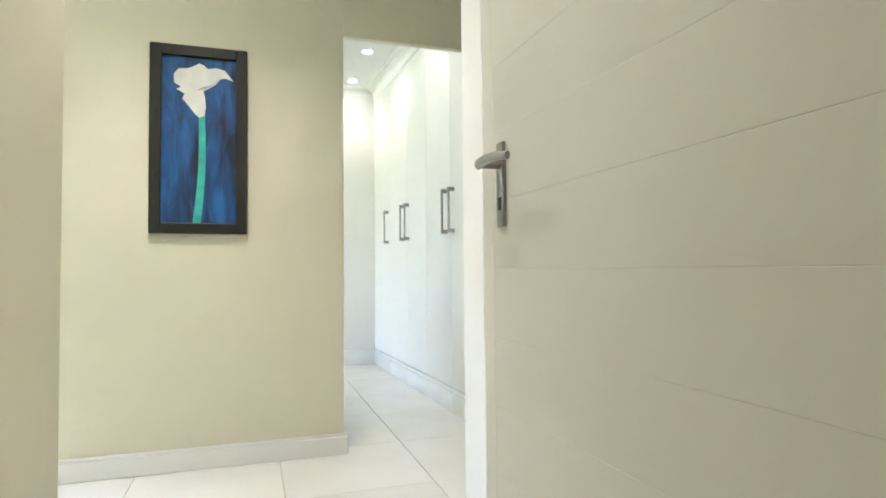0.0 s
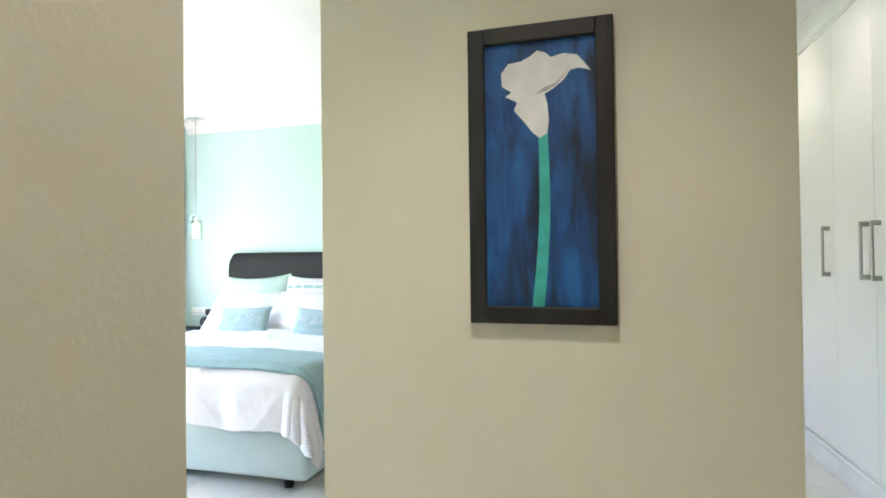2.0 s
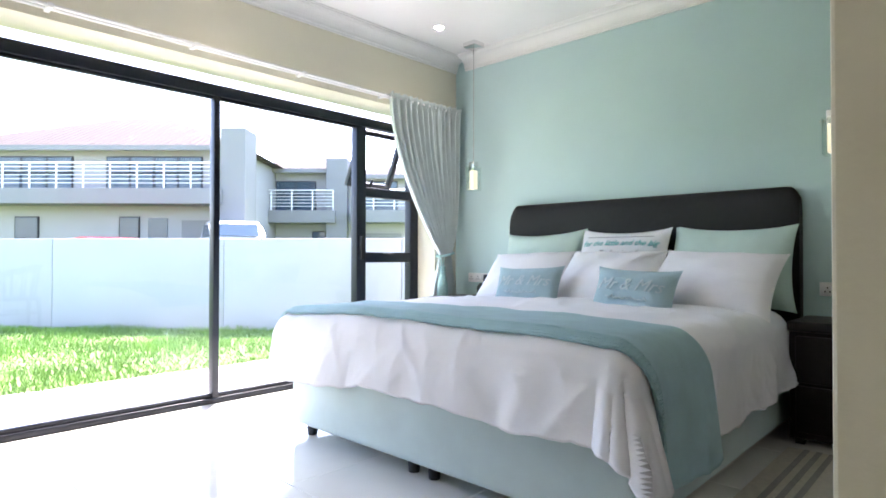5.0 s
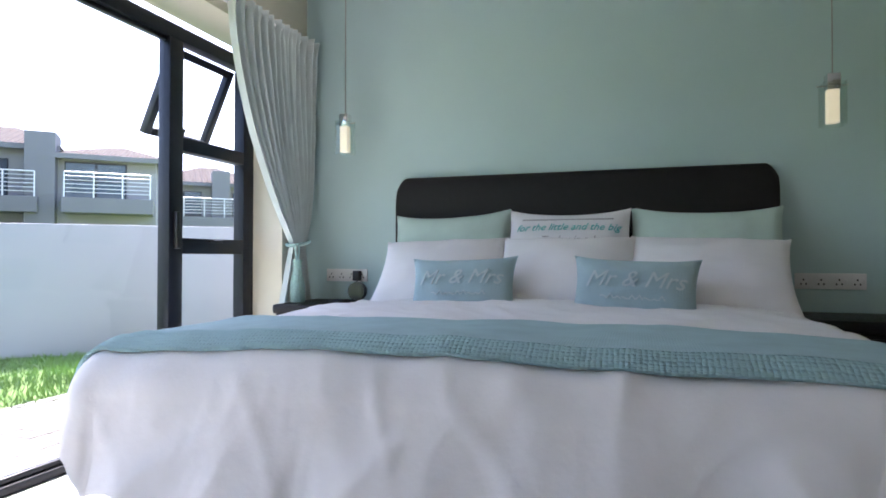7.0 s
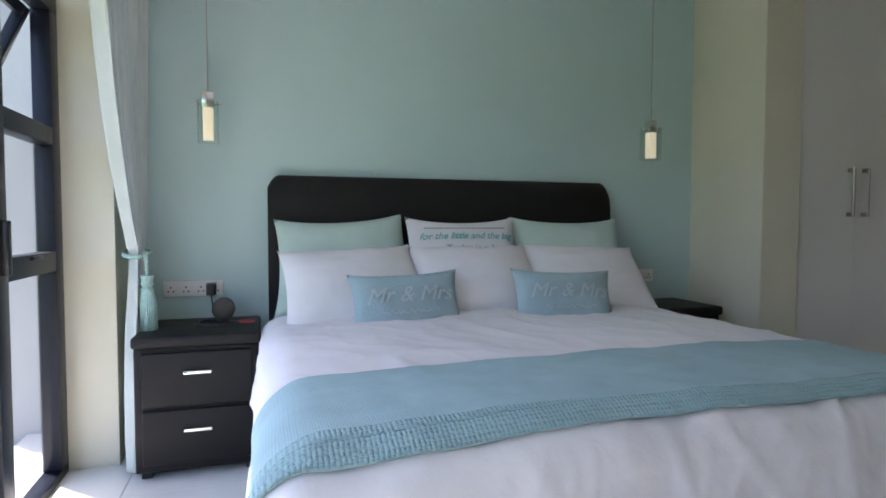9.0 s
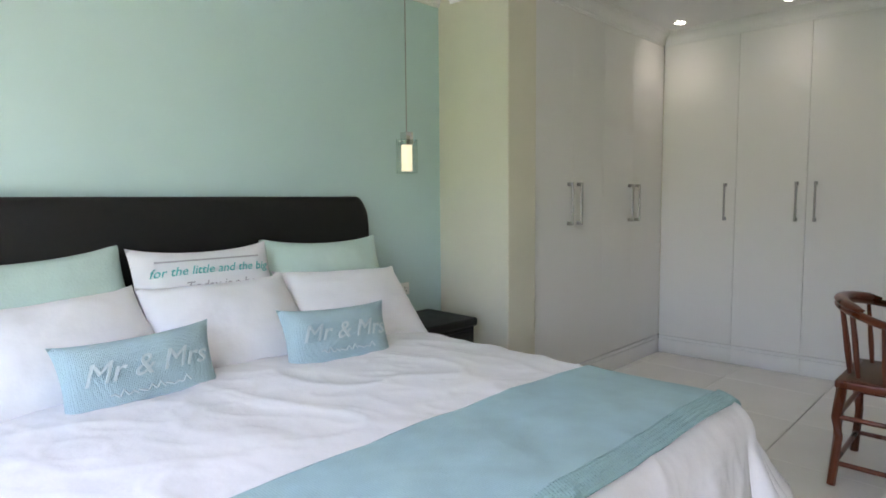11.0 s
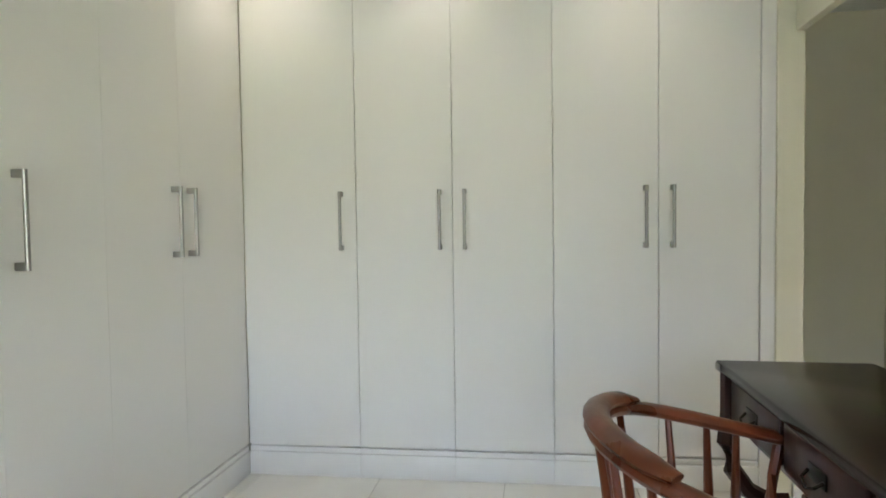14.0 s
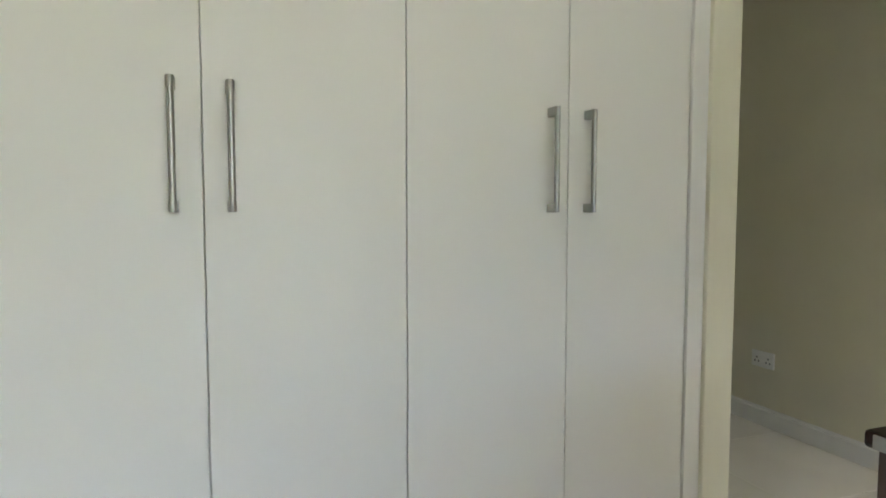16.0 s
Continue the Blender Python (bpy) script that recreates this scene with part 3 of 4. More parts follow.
def bed():
    b = thing("bed", ((BX0 + BX1) / 2, 4.9, 0), "double bed with padded black headboard and pale mint fabric base", "bed")
    inv = -Vector((b.location.x, b.location.y, 0))

    def put(bm):
        bmesh.ops.translate(bm, verts=bm.verts, vec=inv)
        return bm
    mid = (BX0 + BX1) / 2
    for x0, x1 in ((BX0 + 0.01, BX1 + 0.03),):
        bm = bmesh.new()
        box(bm, x0, x1, BY0 + 0.015, BY1, 0.055, 0.36, 0.03, 3)
        part("base", put(bm), BASEFAB, b, "pale mint fabric base")
    bm = bmesh.new()
    box(bm, BX0 + 0.03, BX1 - 0.03, BY0 + 0.03, BY1, 0.36, 0.585, 0.06, 3)
    part("mattress", put(bm), LINEN, b)
    for x in (BX0 + 0.11, mid - 0.06, mid + 0.06, BX1 - 0.11):
        for y in (BY0 + 0.08, BY1 - 0.12):
            bm = bmesh.new()
            rod(bm, (x, y, 0.0), (x, y, 0.06), 0.024, 0.030)
            part("foot", put(bm), BLACK, b, "black castor foot")
    # headboard: rolled top edge, rounded top corners
    bm = bmesh.new()
    hx0, hx1, zt = -2.885, -0.955, 1.30

    def fn(u, v):
        x = hx0 + (hx1 - hx0) * u
        e = min(x - hx0, hx1 - x)
        top = zt - (0.06 * (1 - e / 0.06) ** 2.2 if e < 0.06 else 0)
        # section: up the front, over the roll, down the back
        s = v
        if s < 0.45:
            z = 0.05 + (top - 0.13 - 0.05) * s / 0.45
            y = 5.865 - 0.0 * s
        elif s < 0.8:
            a = (s - 0.45) / 0.35 * math.pi
            z = top - 0.13 + 0.13 * math.sin(a)
            y = 5.865 + 0.037 * (1 - math.cos(a))
        else:
            z = (top - 0.13) * (1 - (s - 0.8) / 0.2) + 0.05 * (s - 0.8) / 0.2
            y = 5.939
        return Vector((x, y, z))
    vs = grid(bm, fn, 120, 40)
    for side in (vs[0], vs[-1]):
        bm.faces.new(side)
    part("headboard", put(bm), LEATHER, b, "padded black leather headboard")


bed()


def cloth(name, x0, x1, y0, y1, off, nu, nv, mt, label, category, thick=0.012, border=None, hem=0.0):
    bm = bmesh.new()

    def fn(u, v):
        x, y = x0 + (x1 - x0) * u, y0 + (y1 - y0) * v
        if hem:
            c = 1 + hem * noise.noise((x * 1.5, y * 1.5, 9)) + 0.5 * hem * noise.noise((x * 5.0, y * 5.0, 4))
            if x < BX0 and y < BY0:
                c *= 1 - 0.45 * min(1.0, (BX0 - x) * (BY0 - y) / 0.06)
            if x < BX0: x = BX0 + (x - BX0) * c
            if x > BX1: x = BX1 + (x - BX1) * c
            if y < BY0: y = BY0 + (y - BY0) * c
        return drape(x, y, off)
    grid(bm, fn, nu, nv)
    ob = part(name, bm, mt)
    md = ob.modifiers.new("thick", "SOLIDIFY")
    md.thickness, md.offset = thick, 1
    return tagged(ob, label, category)


cloth("duvet", BX0 - 0.29, BX1 + 0.36, BY0 - 0.30, 5.60, 0.0, 260, 200, LINEN, "rumpled white cotton duvet over the bed", "duvet", 0.02, hem=0.14)
throw = cloth("throw_blanket", BX0 - 0.09, BX1 + 0.42, 3.945, 4.43, 0.028, 180, 60, THROW, "sea-green knitted throw laid across the bed", "blanket", 0.012)
bm = bmesh.new()
grid(bm, lambda u, v: drape(BX0 - 0.09 + (BX1 - BX0 + 0.51) * u, 3.930 + 0.042 * v, 0.041), 180, 6)
edge = part("border", bm, BORDER, throw, "chunky knitted border")
md = edge.modifiers.new("thick", "SOLIDIFY")
md.thickness, md.offset = 0.010, 1


bm = bmesh.new()
grid(bm, lambda u, v: drape(BX0 - 0.08 + 0.75 * u, 3.978 + 0.045 * v * (1 - u), 0.040), 60, 5)
fold_edge = part("folded_border", bm, BORDER, throw, "folded under-layer of the knitted border")
md = fold_edge.modifiers.new("thick", "SOLIDIFY")
md.thickness, md.offset = 0.006, 1


def pillow(name, w, h, t, m, mt, label, category="pillow", group="", sag=0.012, seed=0.0, taper=0.06):
    bm = bmesh.new()
    n = 26
    for sgn in (1, -1):
        def fn(u, v):
            a, c = u * 2 - 1, v * 2 - 1
            x = a * w / 2 * (1 - 0.07 * (1 - c * c) * abs(a) ** 2 + 0.015 * (a * c) ** 6) * (1 - taper * c)
            y = c * h / 2 * (1 - 0.07 * (1 - a * a) * abs(c) ** 2 + 0.03 * (a * c) ** 6)
            th = t / 2 * ((1 - abs(a) ** 2.6) * (1 - abs(c) ** 2.6)) ** 0.55
            th += (0.009 * noise.noise((x * 7 + seed, y * 7, sgn * 2.0)) + 0.007 * (1 - abs(noise.noise((x * 5 + y * 3 + seed, y * 9 - x * 4, 6.0)))) ** 5) * (1 - abs(a) ** 6) * (1 - abs(c) ** 6)
            return Vector((x, y - sag * (1 - a * a) * (c > 0) * c, sgn * th))
        grid(bm, fn, n, n)
    bmesh.ops.remove_doubles(bm, verts=bm.verts, dist=0.0004)
    ob = part(name, bm, mt)
    ob.matrix_basis = m
    return tagged(ob, label, category, group)


def wrap(ob, w, h, t):
    """Lay the letters of ob over the bulge of its pillow."""
    for v in ob.data.vertices:
        p = ob.matrix_basis @ v.co
        a, c = p.x / (w / 2), p.y / (h / 2)
        th = t / 2 * (max(0, 1 - abs(a) ** 2.6) * max(0, 1 - abs(c) ** 2.6)) ** 0.55
        v.co.z = th + v.co.z + 0.011
    ob.matrix_basis = Matrix.Translation((ob.matrix_basis.translation.x, ob.matrix_basis.translation.y, 0))


def leaned(x, y, z, lean, rz=0, roll=0):
    return pose(x, y, z, lean, 0, rz) @ pose(0, 0, 0, 0, 0, roll)


G = "pillows on the bed"
pillow("pillow", 0.68, 0.48, 0.17, leaned(-2.52, 5.765, 0.865, 70, 3, 3), MINT, "mint-green cotton pillow against the headboard", "pillow", G, seed=1)
pillow("pillow", 0.70, 0.48, 0.17, leaned(-1.29, 5.765, 0.865, 70, -3, -1), MINT, "mint-green cotton pillow against the headboard", "pillow", G, seed=2)
pp = pillow("printed_pillow", 0.63, 0.48, 0.14, leaned(-1.912, 5.715, 0.865, 68), PRINT, "white pillow with lines of teal and grey script", "pillow", G, sag=0.01, seed=3)
def on_face(yy, t=0.10, lift=0.006, xx=0.0):
    return Matrix.Translation((xx, yy, t / 2 + lift))
wrap(writing("for the little and the big", 0.052, INK_TEAL, "script_line", pp, on_face(0.115, 0), 0.4, "teal script"), 0.63, 0.48, 0.14)
wrap(writing("Today is a be", 0.056, INK_GREY, "script_line", pp, on_face(0.045, 0, 0, 0.02), 0.4, "grey script"), 0.63, 0.48, 0.14)
for yy, w0 in ((0.162, 0.44),):
    bm = bmesh.new()
    box(bm, -w0 / 2, w0 / 2, yy - 0.003, yy + 0.003, 0.058, 0.060)
    part("script_bar", bm, INK_GREY, pp, "faint grey script", False)
pillow("pillow", 0.68, 0.47, 0.20, leaned(-2.50, 5.55, 0.77, 46, 5, 3), LINEN, "plump white cotton pillow", "pillow", G, seed=4)
pillow("pillow", 0.66, 0.46, 0.20, leaned(-1.905, 5.54, 0.775, 48, 0, 0), LINEN, "plump white cotton pillow", "pillow", G, seed=5)
pillow("pillow", 0.70, 0.47, 0.20, leaned(-1.31, 5.55, 0.77, 46, -5, -3), LINEN, "plump white cotton pillow", "pillow", G, seed=6)
for x, y, rz in ((-2.325, 5.30, 0), (-1.60, 5.245, -4)):
    cu = pillow("cushion", 0.485, 0.275, 0.13, leaned(x, y, 0.72, 68, rz, 2 if x < -2 else -2), CUSHION, "small grey-blue cushion stitched Mr & Mrs", "cushion", "small cushions", sag=0.004, seed=x, taper=0.0)
    wrap(writing("Mr & Mrs", 0.095, STITCH, "stitching", cu, Matrix.Translation((0, 0.02, 0)), 0.4, "silver stitched script", 0.002), 0.485, 0.275, 0.13)
    bm = bmesh.new()
    for k in range(9):
        a = (k - 4) * 0.027
        tube(bm, [(a - 0.012, -0.055 + 0.006 * math.cos(k * 2.1), 0.068), (a, -0.047 + 0.008 * math.sin(k * 1.7), 0.070), (a + 0.012, -0.058, 0.068)], 0.003, 0.003, 5)
    part("stitched_sprig", bm, STITCH, cu, "silver stitched sprig")


# ---------------------------------------------------------------- bedside tables
def bedside(x0, x1, y0, label):
    t = thing("bedside_table", ((x0 + x1) / 2, (y0 + 5.93) / 2, 0), label, "bedside table", "bedside tables")
    ox, oy = -t.location.x, -t.location.y

    def p(name, b, mt, parent, bev, lab=""):
        bm = bmesh.new()
        box(bm, *b, bev, 3)
        bmesh.ops.translate(bm, verts=bm.verts, vec=(ox, oy, 0))
        return part(name, bm, mt, parent, lab)
    p("body", (x0, x1, y0 + 0.02, 5.93, 0.03, 0.55), LEATHER, t, 0.008)
    p("top", (x0 - 0.006, x1 + 0.006, y0 - 0.006, 5.932, 0.55, 0.60), LEATHER, t, 0.014)
    for z0 in (0.065, 0.305):
        d = p("drawer", (x0 + 0.03, x1 - 0.03, y0, y0 + 0.022, z0, z0 + 0.225), LEATHER, t, 0.008)
        xm = (x0 + x1) / 2
        p("pull_handle", (xm - 0.055, xm + 0.055, y0 - 0.022, y0, z0 + 0.135, z0 + 0.150), CHROME, d, 0.003, "chrome pull")
    for x in (x0 + 0.04, x1 - 0.04):
        for y in (y0 + 0.06, 5.89):
            p("foot", (x - 0.02, x + 0.02, y - 0.02, y + 0.02, 0, 0.03), BLACK, t, 0.002)


bedside(-3.42, -2.93, 5.47, "black leather bedside table with two drawers")
bedside(-0.935, -0.45, 5.52, "black leather bedside table with two drawers")


# ---------------------------------------------------------------- pendants, sockets
def pendant(x, y):
    p = thing("pendant_lamp", (x, y, 0), "lit bubble-glass pendant lamp on a thin cord", "pendant lamp", "pendant lamps")
    zb = 1.425
    for name, b, mt, bev, lab in (("ceiling_plate", (-0.06, 0.06, -0.06, 0.06, CEIL - 0.035, CEIL), CHROME, 0.004, "chrome ceiling plate"), ("cap", (-0.026, 0.026, -0.026, 0.026, zb + 0.155, zb + 0.225), CHROME, 0.003, "chrome cap"), ("bubble_glass", (-0.022, 0.022, -0.022, 0.022, zb + 0.012, zb + 0.155), CRYSTAL, 0.002, "glowing bubble glass block")):
        bm = bmesh.new()
        box(bm, *b, bev)
        part(name, bm, mt, p, lab)
    bm = bmesh.new()
    for a in (-1, 1):
        box(bm, a * 0.042 - 0.0015, a * 0.042 + 0.0015, -0.042, 0.042, zb, zb + 0.185)
        box(bm, -0.0405, 0.0405, a * 0.042 - 0.0015, a * 0.042 + 0.0015, zb, zb + 0.185)
    g = part("glass_sleeve", bm, SLEEVE, p, "clear square glass sleeve", False)
    g.visible_shadow = False
    bm = bmesh.new()
    rod(bm, (0, 0, zb + 0.22), (0, 0, CEIL - 0.03), 0.0022, seg=6)
    part("cord", bm, STEEL, p)
    bm = bmesh.new()
    rod(bm, (-0.062, 0, zb + 0.175), (0.062, 0, zb + 0.175), 0.003, seg=6)
    part("pin", bm, CHROME, p)


pendant(-3.14, 5.74)
pendant(-0.778, 5.74)


def socket(x, y, z, w, h, facing, gangs, label):
    s = thing("wall_socket", (x, y, z), label, "socket", "", 180 if y < 3 else 0)
    bm = bmesh.new()
    box(bm, -w / 2, w / 2, -0.010, -0.001, -h / 2, h / 2, 0.003)
    part("plate", bm, PLASTIC, s)
    for k in range(gangs):
        cx = (k - (gangs - 1) / 2) * w / gangs
        bm = bmesh.new()
        for a, b in ((0, 0.012), (-0.011, -0.008), (0.011, -0.008)):
            box(bm, cx + a - 0.003, cx + a + 0.003, -0.0115, -0.010, b - 0.004 - 0.005, b + 0.004 - 0.005)
        part("pin_holes", bm, BLACK, s, "", False)
        bm = bmesh.new()
        box(bm, cx + 0.020, cx + 0.031, -0.013, -0.010, -0.012, 0.012, 0.001)
        part("rocker", bm, PLASTIC, s)


socket(-0.735, TY, 0.742, 0.29, 0.075, (0, -1), 4, "long white four-way socket plate on the teal wall")
socket(-3.235, TY, 0.742, 0.27, 0.075, (0, -1), 4, "long white four-way socket plate on the teal wall")
socket(2.66, 1.75, 0.345, 0.135, 0.085, (0, -1), 2, "white double socket on the hall wall")


# cable coil, built as an upright clock-like disc, and cable on the bedside table
def clock():
    c = thing("cable_coil", (-3.09, 5.80, 0.60), "small round black disc for the coiled cable on the bedside table", "clock")
    bm = bmesh.new()
    rod(bm, (0, 0.016, 0.058), (0, -0.018, 0.058), 0.052, seg=28)
    part("case", bm, BLACK, c)
    bm = bmesh.new()
    rod(bm, (0, -0.018, 0.058), (0, -0.020, 0.058), 0.040, seg=28)
    part("disc_face", bm, material("dark_disc_face", (0.05, 0.05, 0.055), 0.2), c)
    bm = bmesh.new()
    box(bm, -0.03, 0.03, -0.02, 0.02, 0, 0.010, 0.003)
    part("stand", bm, BLACK, c)
    c2 = thing("power_cable", (-3.12, 5.85, 0.60), "black plug and coiled cable at the socket", "cable")
    bm = bmesh.new()
    pts = [(0.1 * math.cos(a * 0.45) * (1 - a * 0.012), -0.14 + 0.075 * math.sin(a * 0.45), 0.004 + 0.0003 * a) for a in range(30)]
    pts += [(0.0, -0.05, 0.012), (-0.02, 0.03, 0.03), (-0.03, 0.06, 0.09), (-0.035, 0.065, 0.13)]
    tube(bm, pts, 0.0035, 0.0035, 6)
    part("cable", bm, BLACK, c2)
    bm = bmesh.new()
    box(bm, -0.055, -0.012, 0.05, 0.09, 0.11, 0.17, 0.006)
    part("plug", bm, BLACK, c2)
    c3 = thing("coaster", (-2.99, 5.74, 0.60), "small red disc on the bedside table", "coaster")
    bm = bmesh.new()
    rod(bm, (0, 0, 0), (0, 0, 0.006), 0.04, seg=20)
    part("disc", bm, RED, c3)


clock()


# ---------------------------------------------------------------- curtains
def curtain(ya, yb, tie_y, label):
    """A pleated curtain held aside by a tie; ya is the free edge, yb the wall side."""
    c = thing("curtain", (-3.44, (ya + yb) / 2, 0), label, "curtain", "tied-back curtains")
    ox, oy = -c.location.x, -c.location.y
    zt, ztie = 2.13, 0.93
    bm = bmesh.new()

    def fn(u, v):
        z = zt + (0.02 - zt) * v
        if z > ztie:
            k = (zt - z) / (zt - ztie)
            k2 = k ** 1.7
            lo = ya + (tie_y - 0.06 * (1 if yb > ya else -1) - ya) * k2
            hi = yb + (tie_y + 0.06 * (1 if yb > ya else -1) - yb) * (k ** 6)
            amp = 0.056 - 0.024 * k
        else:
            k = (ztie - z) / ztie
            s = 1 if yb > ya else -1
            lo = tie_y - s * (0.06 + 0.14 * min(1, k * 2.0))
            hi = tie_y + s * (0.06 + 0.06 * min(1, k * 2.5))
            amp = 0.020 + 0.014 * min(1, k * 3)
        y = lo + (hi - lo) * u
        top = max(0, 1 - (zt - z) / 0.10)
        ph = 2 * math.pi * (12.5 * u + 0.35 * noise.noise((u * 5.0, 0.4 * z, 3))) + 0.5 * math.sin(v * 4)
        amp *= 0.8 + 0.45 * noise.noise((u * 6.0, 0.5 * z, 7))
        x = -3.44 + amp * (0.8 * math.sin(ph) + 0.3 * math.sin(2 * ph + 1.1 + 2 * noise.noise((u * 4, z, 5)))) + 0.006 * noise.noise((u * 14, z * 3, 1))
        x += 0.016 * top * math.sin(u * 2 * math.pi * 31)
        return Vector((x + ox, y + oy, z))
    grid(bm, fn, 260, 70)
    ob = part("drape", bm, CURTAIN, c)
    md = ob.modifiers.new("thick", "SOLIDIFY")
    md.thickness = 0.003
    bm = bmesh.new()
    pts = [(0.0 + 0.055 * math.cos(a * math.pi / 8), tie_y + oy + 0.085 * math.sin(a * math.pi / 8), ztie + 0.015 * math.sin(a * math.pi / 8)) for a in range(17)]
    tube(bm, pts, 0.007, 0.009, 8)
    part("tie_cord", bm, TASSEL, c, "sea-green cord tie")
    ty = tie_y + oy - 0.085
    bm = bmesh.new()
    for sy in (-1, 1):
        tube(bm, [(0.046, ty + sy * 0.022, 0.925), (0.049, ty + sy * 0.016, 0.87), (0.050, ty + sy * 0.006, 0.825)], 0.005, 0.005, 6)
    rod(bm, (0.050, ty, 0.835), (0.050, ty, 0.775), 0.024, 0.020, 16)
    for z in (0.83, 0.80, 0.775):
        rod(bm, (0.050, ty, z + 0.005), (0.050, ty, z - 0.005), 0.027, 0.027, 16)
    for k in range(26):
        a = k * 2 * math.pi / 26
        cx, cy = math.cos(a), math.sin(a)
        tube(bm, [(0.050 + 0.018 * cx, ty + 0.018 * cy, 0.775), (0.050 + 0.034 * cx, ty + 0.036 * cy, 0.70), (0.050 + 0.038 * cx, ty + 0.045 * cy, 0.575 + 0.012 * math.sin(k * 2.3))], [0.005, 0.006, 0.004], [0.005, 0.006, 0.004], 5)
    part("tassel", bm, TASSEL, c, "sea-green tassel")


curtain(5.13, 5.90, 5.74, "pale green pleated curtain tied back with a tassel")
curtain(2.60, 1.86, 2.05, "pale green pleated curtain tied back beside the window")


def curtain_track():
    c = thing("curtain_track", (-3.44, 3.9, 2.10), "thin white double curtain track above the window", "curtain track")
    for dx in (0.0, -0.045):
        bm = bmesh.new()
        rod(bm, (dx, -1.98, 0), (dx, 1.98, 0), 0.009, seg=10)
        part("track_rod", bm, PLASTIC, c)
    for y in (-1.6, -0.9, -0.2, 0.5, 1.2):
        bm = bmesh.new()
        box(bm, -0.08, 0.012, y - 0.012, y + 0.012, -0.012, 0.012, 0.003)
        part("bracket", bm, PLASTIC, c)


curtain_track()


# ---------------------------------------------------------------- downlights
def downlight(x, y, power):
    d = thing("downlight", (x, y, CEIL), "small round recessed downlight in the ceiling, added in the hall", "downlight", "recessed downlights")
    bm = bmesh.new()
    bmesh.ops.create_cone(bm, cap_ends=False, segments=28, radius1=0.045, radius2=0.036, depth=0.008, matrix=Matrix.Translation((0, 0, -0.005)))
    bmesh.ops.solidify(bm, geom=bm.faces[:], thickness=0.004)
    part("ring", bm, CHROME, d, "chrome ring")
    bm = bmesh.new()
    bmesh.ops.create_circle(bm, cap_ends=True, segments=24, radius=0.033, matrix=Matrix.Translation((0, 0, -0.003)))
    part("bulb", bm, LAMP_ON, d, "lit bulb", False)
    if power:
        l = new("downlight_lamp", bpy.data.lights.new("downlight_lamp", "SPOT"))
        l.data.energy, l.data.spot_size, l.data.spot_blend, l.data.shadow_soft_size, l.data.color = power, radians(120), 1.0, 0.04, (1.0, 0.93, 0.82)
        l.matrix_basis = pose(x, y, CEIL - 0.02)


# the last two, in the hall, are added lamps that brighten its walls
for x, y, pw in ((1.48, 4.47, 0.4), (1.48, 5.20, 0.4), (1.48, 3.6, 0.4), (-3.12, 5.33, 0.6), (-3.16, 3.82, 0.6), (0.62, 0.55, 1.4), (0.42, 1.98, 3.2)):
    downlight(x, y, pw)


